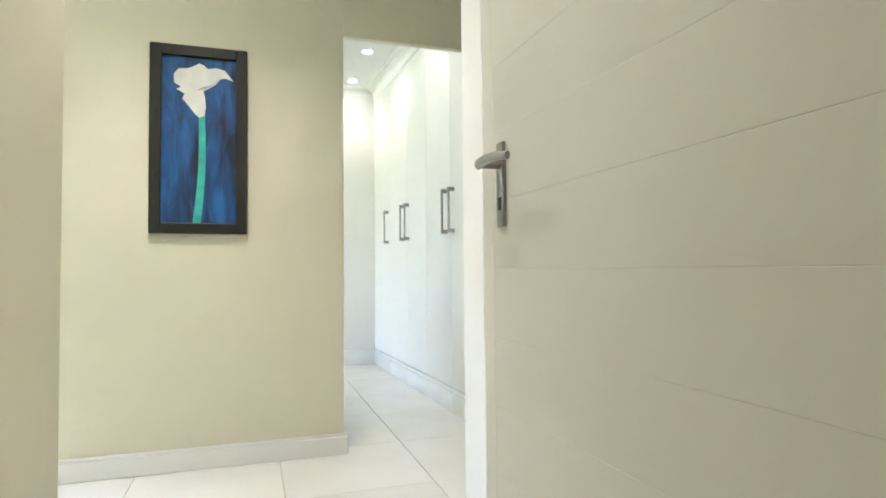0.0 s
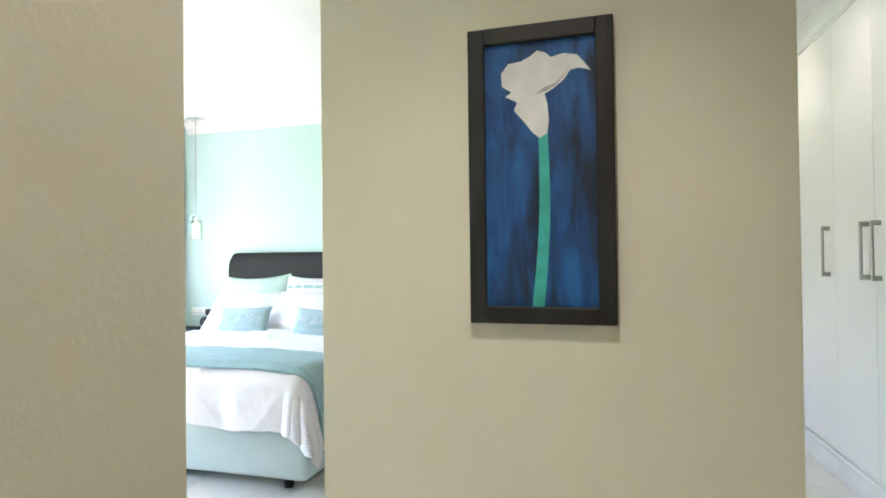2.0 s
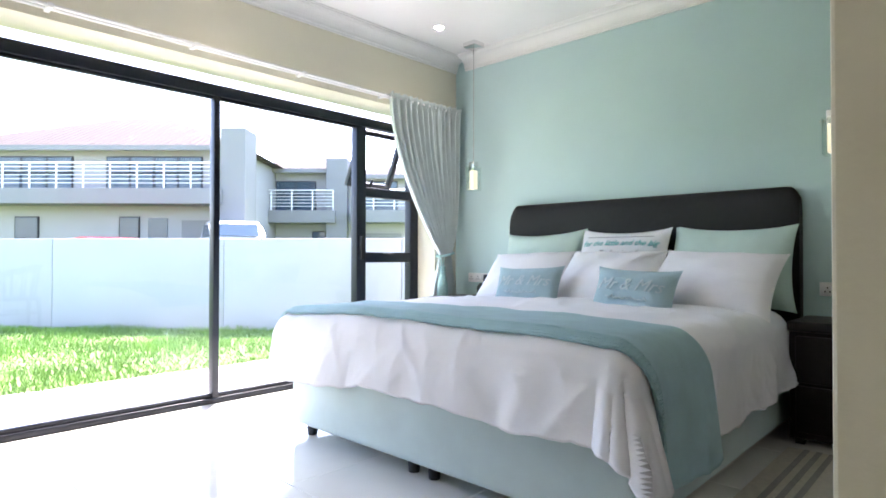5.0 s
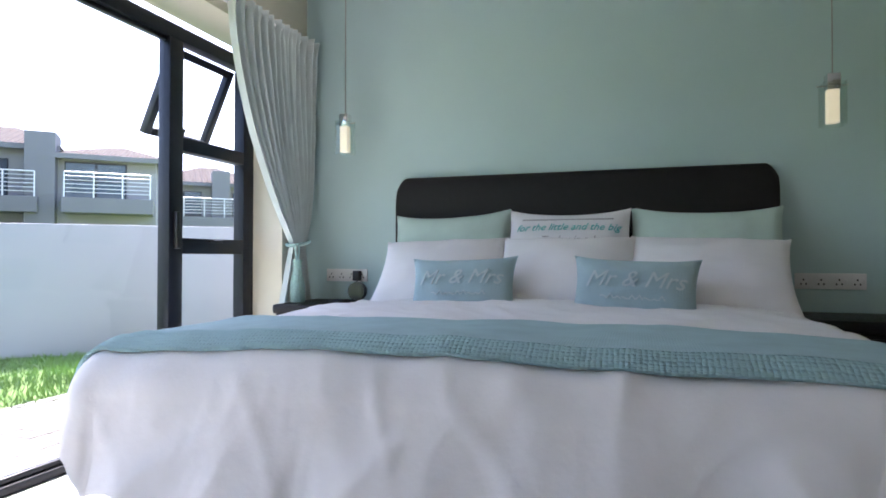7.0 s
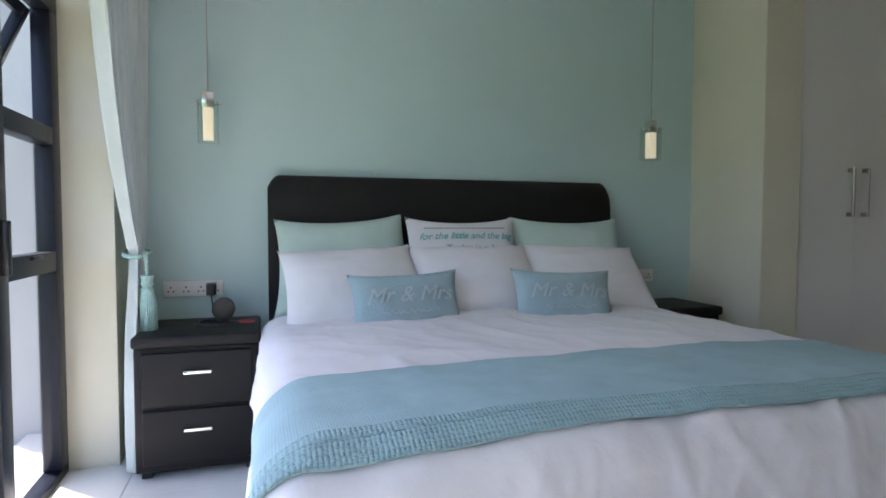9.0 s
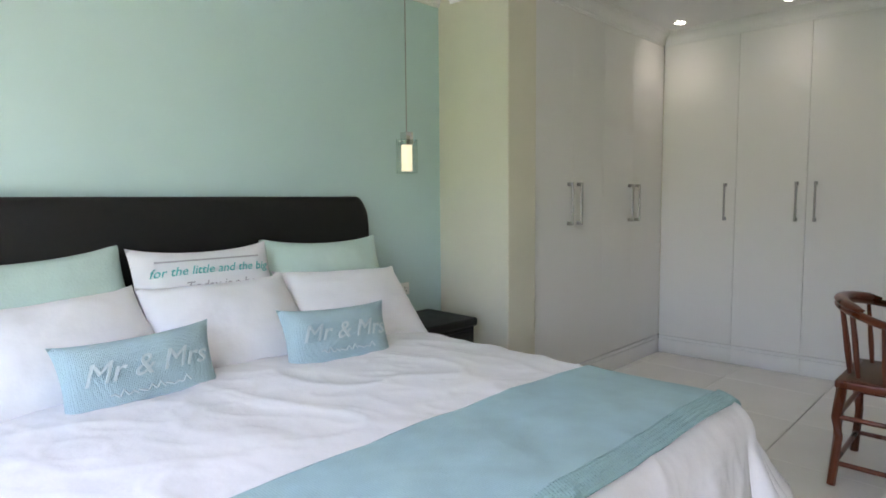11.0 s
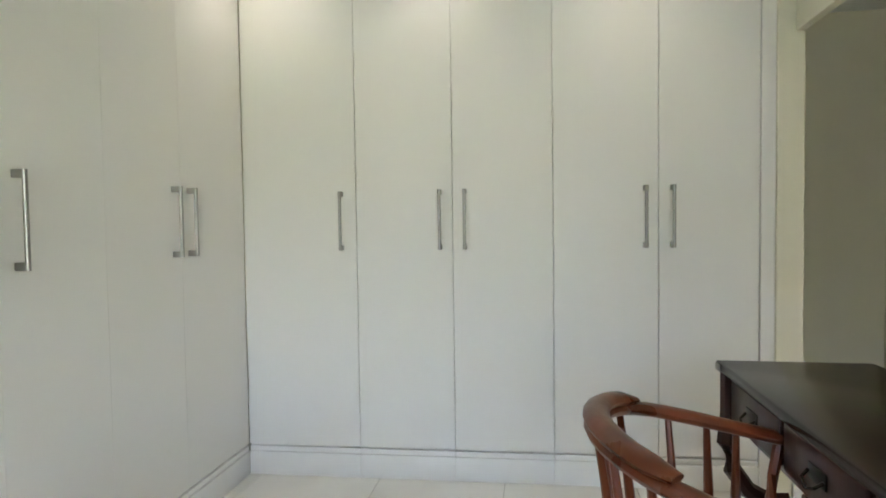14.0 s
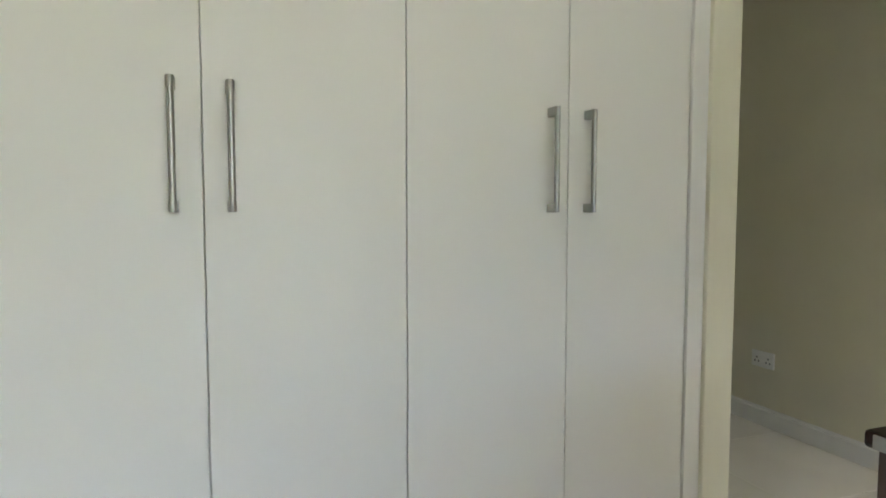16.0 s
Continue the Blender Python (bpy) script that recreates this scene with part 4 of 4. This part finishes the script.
# ---------------------------------------------------------------- desk and chair
def desk():
    x0, x1, y0, y1 = -0.28, 0.995, 3.0, 3.455
    d = thing("desk", ((x0 + x1) / 2, (y0 + y1) / 2, 0), "dark mahogany writing desk with small drawers", "desk")
    ox, oy = -d.location.x, -d.location.y

    def p(name, b, mt, parent=d, bev=0.004, lab=""):
        bm = bmesh.new()
        box(bm, *b, bev)
        bmesh.ops.translate(bm, verts=bm.verts, vec=(ox, oy, 0))
        return part(name, bm, mt, parent, lab)
    p("top", (x0, x1, y0, y1, 0.752, 0.78), DARKWOOD, bev=0.007)
    p("apron", (x0 + 0.03, x1 - 0.03, y0 + 0.03, y1 - 0.035, 0.60, 0.752), DESKWOOD)
    w = (x1 - x0 - 0.14) / 3
    for k in range(3):
        a = x0 + 0.07 + k * w
        dr = p("drawer", (a + 0.012, a + w - 0.012, y1 - 0.036, y1 - 0.022, 0.62, 0.735), DESKWOOD, bev=0.005)
        bm = bmesh.new()
        cx, cy = a + w / 2 + ox, y1 - 0.02 + oy
        box(bm, cx - 0.04, cx + 0.04, cy - 0.003, cy + 0.002, 0.665, 0.70, 0.002)
        tube(bm, [(cx - 0.035, cy + 0.002, 0.682), (cx - 0.03, cy + 0.018, 0.668), (cx, cy + 0.022, 0.655), (cx + 0.03, cy + 0.018, 0.668), (cx + 0.035, cy + 0.002, 0.682)], 0.004, 0.004, 6)
        part("drawer_pull", bm, BRONZE, dr, "dark bronze drop pull")
    for sx in (x0 + 0.035, x1 - 0.035):
        for sy, s in ((y0 + 0.04, -1), (y1 - 0.035, 1)):
            bm = bmesh.new()
            c0 = sy + oy
            upper = [(0.0, 0.752), (0.0, 0.62), (0.012, 0.53), (-0.005, 0.45), (-0.05, 0.385), (-0.11, 0.35), (-0.165, 0.345)]
            tube(bm, [(sx + ox, c0 + s * u, z) for u, z in upper], [0.027, 0.027, 0.026, 0.026, 0.026, 0.026, 0.024], [0.030, 0.030, 0.028, 0.027, 0.027, 0.030, 0.036], 8)
            lower = [(-0.150, 0.325), (-0.10, 0.27), (-0.045, 0.19), (-0.012, 0.09), (0.012, 0.0)]
            tube(bm, [(sx + ox, c0 + s * u, z) for u, z in lower], [0.022, 0.022, 0.021, 0.021, 0.026], [0.026, 0.025, 0.022, 0.021, 0.028], 8)
            part("leg", bm, DESKWOOD, d)
    p("stretcher", (x0 + 0.05, x1 - 0.05, (y0 + y1) / 2 - 0.014, (y0 + y1) / 2 + 0.014, 0.325, 0.353), DESKWOOD)
    for sx in (x0 + 0.035, x1 - 0.035):
        p("corner_stud", (sx - 0.018, sx + 0.018, y1, y1 + 0.004, 0.755, 0.777), STEEL, bev=0.0015, lab="worn metal corner stud")
    for y in (y0 + 0.14, y0 + 0.26):
        p("side_panel", (x0 + 0.024, x0 + 0.034, y - 0.045, y + 0.055, 0.63, 0.73), DESKWOOD, bev=0.003)


desk()


def wall_mirror():
    xa, xb, za, zb, f = -0.02, 1.015, 0.94, 1.80, 0.06
    m = thing("wall_mirror", ((xa + xb) / 2, PY1, za), "wall mirror in a red-brown wooden frame above the desk", "mirror")
    w, h = xb - xa, zb - za
    for x0, x1, z0, z1 in ((-w / 2, -w / 2 + f, 0, h), (w / 2 - f, w / 2, 0, h), (-w / 2 + f, w / 2 - f, 0, f), (-w / 2 + f, w / 2 - f, h - f, h)):
        bm = bmesh.new()
        box(bm, x0, x1, 0.001, 0.028, z0, z1, 0.006)
        part("frame_bar", bm, MAHOGANY, m)
    bm = bmesh.new()
    box(bm, -w / 2 + f, w / 2 - f, 0.001, 0.012, f, h - f)
    part("mirror_glass", bm, MIRROR, m, "silvered mirror glass", False)


wall_mirror()


def boxes_under_desk():
    for z0, h, dx, mt, lab in ((0.0, 0.20, 0.0, CARTON, "lavender printed storage carton under the desk"), (0.205, 0.17, 0.02, CARTON, "white and lavender box file under the desk")):
        c = thing("carton", (0.62 + dx, 3.20, z0), lab, "box", "cartons under the desk")
        bm = bmesh.new()
        box(bm, -0.19, 0.19, -0.15, 0.15, 0, h - 0.05, 0.004)
        part("body", bm, mt, c)
        bm = bmesh.new()
        box(bm, -0.196, 0.196, -0.156, 0.156, h - 0.05, h, 0.006)
        part("lid", bm, PLASTIC if z0 else mt, c)


boxes_under_desk()


def tissue_box():
    t = thing("tissue_box", (0.55, 3.06, 0.78), "yellow and green patterned tissue box on the desk", "tissue box")
    bm = bmesh.new()
    box(bm, -0.10, 0.10, -0.05, 0.05, 0, 0.07, 0.003)
    part("box", bm, TISSUE, t)
    bm = bmesh.new()
    grid(bm, lambda u, v: Vector(((u - 0.5) * 0.10 * (1 - 0.6 * v) + 0.01 * math.sin(v * 5), 0.012 * math.sin(u * 9 + v * 4) * (1 - 0.5 * v), 0.075 + v * 0.075 * (0.8 + 0.2 * math.sin(u * 6)))), 12, 8)
    o = part("tissue", bm, PLASTIC, t, "white tissue")
    o.modifiers.new("thick", "SOLIDIFY").thickness = 0.002


tissue_box()


def armchair():
    c = thing("armchair", (0.285, 3.622, 0), "red-brown wooden horseshoe-back armchair with turned spindles", "chair")
    # x across, +y is the back of the chair
    pts = []
    for k in range(9):
        pts.append((-0.275 - 0.02 * (1 - k / 8), -0.27 + k * 0.035, 0.667 + k * 0.008))
    for k in range(1, 16):
        th = math.pi - k * math.pi / 16
        pts.append((0.275 * math.cos(th), 0.02 + 0.245 * math.sin(th), 0.731 + 0.06 * math.sin(th)))
    for k in range(8, -1, -1):
        pts.append((0.275 + 0.02 * (1 - k / 8), -0.27 + k * 0.035, 0.667 + k * 0.008))
    rx = [0.026 if 6 < i < len(pts) - 7 else 0.024 for i in range(len(pts))]
    rx[0] = rx[-1] = 0.020
    rx[1] = rx[-2] = 0.030
    bm = bmesh.new()
    tube(bm, pts, rx, 0.017, 12)
    part("arm_rail", bm, MAHOGANY, c, "curved horseshoe arm rail")
    crest = [Vector(p) + Vector((0, 0, 0.022)) for p in pts[11:22]]
    bm = bmesh.new()
    tube(bm, crest, [0.020] + [0.028] * 9 + [0.020], [0.008] + [0.018] * 9 + [0.008], 12)
    part("crest", bm, MAHOGANY, c, "raised crest on the back rail")
    for i in (0, -1):
        bm = bmesh.new()
        bmesh.ops.create_uvsphere(bm, u_segments=16, v_segments=10, radius=0.03, matrix=Matrix.Translation(Vector(pts[i])) @ Matrix.Diagonal((1.0, 1.0, 0.85, 1)))
        part("arm_knob", bm, MAHOGANY, c, "rounded arm end")
    bm = bmesh.new()
    box(bm, -0.25, 0.25, -0.21, 0.235, 0.44, 0.475, 0.008)
    part("seat_frame", bm, MAHOGANY, c)
    bm = bmesh.new()
    box(bm, -0.215, 0.215, -0.175, 0.20, 0.4755, 0.479, 0.001)
    part("seat", bm, SEATWOOD, c, "worn brown seat panel")
    n = len(pts)
    for i in (5, 7, 9, 12, 14, 16, 18, 20, 23, 25, 27):
        p = Vector(pts[i])
        base = Vector((max(-0.235, min(0.235, p.x * 0.84)), max(-0.19, min(0.22, p.y * 0.84)), 0.475))
        bm = bmesh.new()
        tube(bm, [base, base.lerp(p, 0.35), base.lerp(p, 0.7), p - Vector((0, 0, 0.008))], [0.009, 0.0115, 0.009, 0.008], [0.009, 0.0115, 0.009, 0.008], 8)
        part("spindle", bm, MAHOGANY, c)
    for i in (2, n - 3):
        p = Vector(pts[i])
        base = Vector((p.x * 0.84, -0.19, 0.475))
        bm = bmesh.new()
        tube(bm, [base, base + Vector((0, 0.03, 0.07)), base.lerp(p, 0.6) + Vector((0, 0.02, 0)), p], [0.016, 0.014, 0.013, 0.015], [0.016, 0.014, 0.013, 0.015], 8)
        part("arm_post", bm, MAHOGANY, c)
    feet = []
    for sx in (-1, 1):
        for sy in (-1, 1):
            x, y = sx * 0.225, (-0.185 if sy < 0 else 0.21)
            bm = bmesh.new()
            tube(bm, [(x, y, 0.44), (x * 1.02, y + sy * 0.012, 0.30), (x * 1.04, y + sy * 0.004, 0.22), (x * 1.09, y + sy * 0.02, 0.0)], [0.021, 0.022, 0.018, 0.018], [0.021, 0.022, 0.018, 0.018], 8)
            part("leg", bm, MAHOGANY, c)
    for sx in (-1, 1):
        for z in (0.10, 0.31):
            bm = bmesh.new()
            rod(bm, (sx * 0.236, -0.19, z), (sx * 0.236, 0.22, z), 0.011)
            part("stretcher", bm, MAHOGANY, c)
    for y, z in ((-0.195, 0.14), (0.222, 0.10), (0.222, 0.31)):
        bm = bmesh.new()
        rod(bm, (-0.235, y, z), (0.235, y, z), 0.011)
        part("stretcher", bm, MAHOGANY, c)


armchair()


# ---------------------------------------------------------------- dresser
def dresser():
    x0, x1, y0, y1, z = -2.75, -1.62, 1.88, 2.40, 0.86
    d = thing("dresser", ((x0 + x1) / 2, (y0 + y1) / 2, 0), "low white chest of drawers by the bedroom window", "dresser")
    ox, oy = -d.location.x, -d.location.y

    def p(name, b, parent=d, bev=0.004, mt=CUPBOARD):
        bm = bmesh.new()
        box(bm, *b, bev)
        bmesh.ops.translate(bm, verts=bm.verts, vec=(ox, oy, 0))
        return part(name, bm, mt, parent)
    p("body", (x0 + 0.01, x1 - 0.01, y0, y1 - 0.02, 0, z - 0.03))
    p("top", (x0, x1, y0, y1, z - 0.03, z), bev=0.006)
    for k in range(3):
        for a, b in ((x0 + 0.02, (x0 + x1) / 2 - 0.005), ((x0 + x1) / 2 + 0.005, x1 - 0.02)):
            dr = p("drawer", (a, b, y1 - 0.02, y1 - 0.002, 0.06 + k * 0.256, 0.30 + k * 0.256))
            p("pull_handle", ((a + b) / 2 - 0.07, (a + b) / 2 + 0.07, y1 - 0.002, y1 + 0.02, 0.18 + k * 0.256, 0.192 + k * 0.256), dr, 0.003, STEEL)
    t = thing("tray", (-1.84, 2.13, z), "black tray with a brush on the white dresser", "tray")
    bm = bmesh.new()
    rod(bm, (0, 0, 0), (0, 0, 0.012), 0.11, 0.13, 28)
    part("dish", bm, BLACK, t)
    b = thing("hairbrush", (-1.83, 2.13, z + 0.012), "black round hairbrush lying on the tray", "hairbrush")
    bm = bmesh.new()
    rod(bm, (-0.05, -0.04, 0.022), (0.05, 0.03, 0.022), 0.022, seg=16)
    part("head", bm, BLACK, b)
    bm = bmesh.new()
    rod(bm, (0.05, 0.03, 0.022), (0.15, 0.10, 0.020), 0.009, 0.012)
    part("handle", bm, BLACK, b)


dresser()


def rug():
    r = thing("rug", (-0.62, 4.85, 0), "cream woven bedside rug with grey stripes", "rug")
    bm = bmesh.new()
    box(bm, -0.30, 0.30, -0.60, 0.60, 0, 0.008, 0.003)
    part("weave", bm, RUG, r)
    for x in (-0.22, -0.17, -0.12, 0.12, 0.17, 0.22):
        bm = bmesh.new()
        box(bm, x - 0.012, x + 0.012, -0.60, 0.60, 0.0085, 0.0095)
        part("stripe", bm, RUGSTRIPE, r, "grey woven stripe", False)


rug()


# ---------------------------------------------------------------- outside
GZ = -0.04
solid("ground", [(-300, -3.8, -300, 300, -0.5, GZ - 0.03)], SOIL, "bare lawn soil reaching into the distance", "ground")
solid("wall_outside", [(-4.22, -3.80, 6.25, 6.6, -0.05, 3.0), (-3.80, -3.5, 6.155, 9.0, -0.05, 3.0)], GARDENWALL, "white outer wall of the house", "wall")
solid("roof_overhang", [(-4.0, 3.6, -2.8, 9.0, 3.0, 3.15)], HOUSE_LIGHT, "plain roof slab over the rooms", "roof")


def garden_wall():
    g = thing("garden_wall", (-7.7, 5.95, GZ), "smooth white boundary wall along the lawn", "garden wall", "", math.degrees(math.atan2(2.05, 2.45)))
    for k in range(-5, 3):
        bm = bmesh.new()
        box(bm, k * 2.4, k * 2.4 + 2.394, 0, 0.2, -0.3, 1.19, 0.008)
        part("wall_panel", bm, GARDENWALL, g)


garden_wall()

# neighbouring houses, in a frame whose y runs away from the garden wall
HOUSES = pose(-0.4, 2.36, 0, 0, 0, math.degrees(math.atan2(0.684, 0.73)))


def house(u0, u1, d, z_slab, z_eave, z_ridge, label, chimney=None, hip=1.0, sub=None, wins=(), doors=(), porch=()):
    h = thing("house", (0, 0, 0), label, "house", "houses beyond the wall")
    h.matrix_basis = HOUSES @ pose(u0, d, 0)
    w = u1 - u0
    bm = bmesh.new()
    box(bm, 0, w, 0, 9, -0.4, z_eave)
    part("wall", bm, HOUSE_LIGHT, h, "pale plaster wall", False)
    bm = bmesh.new()
    o = 0.55
    a = [bm.verts.new(v) for v in ((-o, -o, z_eave), (w + o, -o, z_eave), (w + o, 9 + o, z_eave), (-o, 9 + o, z_eave))]
    b = [bm.verts.new(v) for v in ((w * 0.42, 4.5, z_ridge), (w * 0.60, 4.5, z_ridge))]
    for f in ((a[0], a[1], b[1], b[0]), (a[1], a[2], b[1]), (a[2], a[3], b[0], b[1]), (a[3], a[0], b[0]), (a[3], a[2], a[1], a[0])):
        bm.faces.new(f)
    rf = part("roof", bm, ROOF, h, "terracotta tiled hip roof", False)
    bm = bmesh.new()
    box(bm, -o, w + o, -o - 0.06, -o, z_eave - 0.18, z_eave + 0.03)
    part("fascia", bm, RENDER_GREY, rf, "", False)
    # balcony with parapet band and rail
    bm = bmesh.new()
    box(bm, 0.3, w - 0.1, -1.3, 0, z_slab - 0.62, z_slab, 0.02)
    bal = part("balcony", bm, RENDER_GREY, h, "grey balcony slab", False)
    n = max(3, int(w / 1.1))
    for k in range(n + 1):
        x = 0.4 + (w - 0.6) * k / n
        bm = bmesh.new()
        rod(bm, (x, -1.25, z_slab), (x, -1.25, z_slab + 1.0), 0.03, seg=6)
        part("rail_post", bm, PLASTIC, bal, "", False)
    for k in range(6):
        bm = bmesh.new()
        z = z_slab + 0.2 + 0.16 * k
        rod(bm, (0.4, -1.25, z), (w - 0.2, -1.25, z), 0.028 if k == 5 else 0.014, seg=6)
        part("rail_bar", bm, PLASTIC, bal, "", False)
    for x0, x1, z0, z1 in wins:
        bm = bmesh.new()
        box(bm, x0, x1, -0.06, 0.05, z0, z1)
        wi = part("window", bm, ALU, h, "dark framed window", False)
        m = max(1, round((x1 - x0) / 1.0))
        for r in range(2 if z1 - z0 > 1.3 else 1):
            for k in range(m):
                bm = bmesh.new()
                zz = (z1 - z0) / (2 if z1 - z0 > 1.3 else 1)
                box(bm, x0 + (x1 - x0) * k / m + 0.05, x0 + (x1 - x0) * (k + 1) / m - 0.05, -0.075, -0.06, z0 + zz * r + 0.05, z0 + zz * (r + 1) - 0.05)
                part("pane", bm, HOUSE_GLASS, wi, "", False)
    for x0, x1, z1 in doors:
        bm = bmesh.new()
        box(bm, x0, x1, -0.05, 0.05, -0.4, z1)
        part("garage_door", bm, RENDER_GREY, h, "grey garage door", False)
    for x0, x1, z1 in porch:
        bm = bmesh.new()
        box(bm, x0, x1, -0.04, 0.05, -0.4, z1)
        part("porch_door", bm, HOUSE_GLASS, h, "dark recessed entrance", False)
    if chimney:
        bm = bmesh.new()
        box(bm, chimney[0], chimney[1], -1.0, 0.4, -0.4, chimney[2], 0.02)
        part("chimney", bm, RENDER_GREY, h, "grey plastered chimney stack", False)


house(-21.0, -8.7, 24, 3.6, 5.4, 7.7, "two-storey plastered house with tiled roof and balcony", (12.1, 13.1, 6.05), wins=((7.0, 11.0, 3.62, 5.05), (2.4, 5.6, 3.62, 5.05), (7.55, 8.4, 0.7, 2.55), (3.2, 4.2, 0.7, 2.55)), doors=((10.15, 12.0, 2.4),), porch=((8.75, 9.55, 2.5),))
house(-10.0, -5.3, 30, 3.2, 5.35, 6.9, "two-storey house with grey balcony and tiled roof", (4.1, 5.15, 5.85), wins=((1.3, 3.4, 3.25, 4.8), (0.45, 1.0, 3.25, 4.8), (3.2, 3.9, 0.8, 2.2)), porch=((4.0, 4.7, 2.3),))
house(-4.85, -1.2, 29.6, 3.2, 5.0, 6.2, "two-storey house wing with a wide upper window", None, wins=((0.25, 2.5, 3.25, 4.75),), doors=((0.6, 2.7, 2.1),))
house(-1.4, 4.2, 36, 2.95, 4.85, 6.4, "distant plastered house with tiled roof", (2.8, 3.7, 5.5), wins=((0.5, 2.3, 3.1, 4.4), (3.9, 5.0, 3.1, 4.4)))
house(-34, -23.0, 30, 3.6, 5.4, 7.0, "plastered house at the end of the row", None, wins=((2, 4, 3.8, 5.0), (6, 9, 3.8, 5.0)))


def car(u, d, rz, mt, label, z0=0.55, tall=1.0):
    c = thing("car", (0, 0, 0), label, "car")
    c.matrix_basis = HOUSES @ pose(u, d, z0, 0, 0, rz)
    prof = [(-2.25, 0.35), (-2.3, 0.75), (-2.2, 0.98), (-1.95, 1.04), (-1.45, 1.60 * tall), (-1.1, 1.70 * tall), (0.2, 1.72 * tall), (0.55, 1.66 * tall), (1.15, 1.12), (2.05, 1.0), (2.3, 0.8), (2.3, 0.35)]
    bm = bmesh.new()
    prism(bm, prof, -0.92, 0.92)
    bmesh.ops.bevel(bm, geom=[e for e in bm.edges if abs(e.verts[0].co.y) > 0.9 and abs(e.verts[1].co.y - e.verts[0].co.y) < 0.1], offset=0.12, segments=3, affect="EDGES")
    part("body", bm, mt, c)
    for s in (-1, 1):
        bm = bmesh.new()
        prism(bm, [(-1.75, 1.08), (-1.35, 1.52 * tall), (0.2, 1.60 * tall), (0.9, 1.12)], s * 0.90, s * 0.93)
        part("side_window", bm, HOUSE_GLASS, c, "", False)
        for x in (-1.45, 1.45):
            bm = bmesh.new()
            rod(bm, (x, s * 0.75, 0.36), (x, s * 0.95, 0.36), 0.36, seg=22)
            wh = part("wheel", bm, RUBBER, c)
            bm = bmesh.new()
            rod(bm, (x, s * 0.94, 0.36), (x, s * 0.965, 0.36), 0.22, seg=18)
            part("rim", bm, STEEL, wh)
    bm = bmesh.new()
    prism(bm, [(-1.92, 1.12), (-1.53, 1.55 * tall), (-1.56, 1.57 * tall), (-1.95, 1.13)], -0.72, 0.72)
    part("rear_window", bm, HOUSE_GLASS, c, "", False)


car(-8.1, 22, 118, CAR_WHITE, "white sport utility car parked beyond the wall", 0.50)
car(-12.1, 20.5, 176, CAR_RED, "red hatchback car parked beyond the wall", 0.10, 0.86)

# lawn blades between paving and boundary wall
rng = np.random.default_rng(4)
N = 42000
gx = rng.uniform(-10.6, -5.0, N * 2)
gy = rng.uniform(-1.0, 8.0, N * 2)
side = (gx + 7.7) * -0.642 + (gy - 5.95) * 0.767
ok = side < -0.02
gx, gy = gx[ok][:N], gy[ok][:N]
N = len(gx)
ang = rng.uniform(0, 6.283, N)
hgt = rng.uniform(0.03, 0.075, N) * (1 + 0.5 * np.sin(gx * 3.1) * np.sin(gy * 2.3))
wd = rng.uniform(0.004, 0.008, N)
ln = rng.uniform(-0.04, 0.04, (N, 2))
vv = np.zeros((N, 3, 3))
vv[:, 0] = np.stack([gx - wd * np.cos(ang), gy - wd * np.sin(ang), np.full(N, GZ - 0.03)], 1)
vv[:, 1] = np.stack([gx + wd * np.cos(ang), gy + wd * np.sin(ang), np.full(N, GZ - 0.03)], 1)
vv[:, 2] = np.stack([gx + ln[:, 0], gy + ln[:, 1], GZ - 0.03 + hgt], 1)
me = bpy.data.meshes.new("lawn")
me.from_pydata(vv.reshape(-1, 3).tolist(), [], np.arange(N * 3).reshape(-1, 3).tolist())
me.materials.append(GRASS)
tagged(new("lawn", me), "short sunlit green lawn", "grass", "", "stuff")

# ---------------------------------------------------------------- pieces of floor and paving
floor = thing("floor", (0, 0, 0), "polished white floor tiles with thin joints", "floor")
floor["kind"] = "structure"
bm = bmesh.new()
box(bm, -0.2988, 0.2988, -0.2988, 0.2988, -0.010, 0.0, 0.0012, 1)
tile_mesh = mesh_of(bm, "tile", TILE)
TX, TYG = 1.35, 4.165
for i in range(-9, 4):
    for j in range(-12, 4):
        x, y = TX + (i + 0.5) * 0.6, TYG + (j + 0.5) * 0.6
        if y < 1.4 and not (-0.3 < x < 1.7) or x > 2.6 and y > 3.2:
            continue
        if x > 3.5 or y > 6.3 or x < -3.80:
            continue
        o = new("tile", tile_mesh)
        o.location = (x, y, 0)
        o.parent = floor
paving = thing("paving", (0, 0, 0), "grey brick paving strip outside the glazed doors", "paving")
paving["kind"] = "structure"
bm = bmesh.new()
box(bm, -0.097, 0.097, -0.047, 0.047, -0.03, 0.0, 0.005, 1)
brick_mesh = mesh_of(bm, "brick", PAVER)
extra = bmesh.new()
for i in range(0, 13):
    for j in range(-4, 46):
        x = -3.86 - i * 0.1
        y = 1.0 + j * 0.2 + (0.1 if i % 2 else 0)
        if 2.9 < y < 7.0:
            o = new("brick", brick_mesh)
            o.matrix_basis = pose(x, y, GZ + random.uniform(-0.003, 0.003), 0, 0, 90)
            o.parent = paving
        else:
            box(extra, x - 0.047, x + 0.047, y - 0.097, y + 0.097, GZ - 0.03, GZ)
o = part("bricks", extra, PAVER, paving, "", False)
o["kind"] = "stuff"
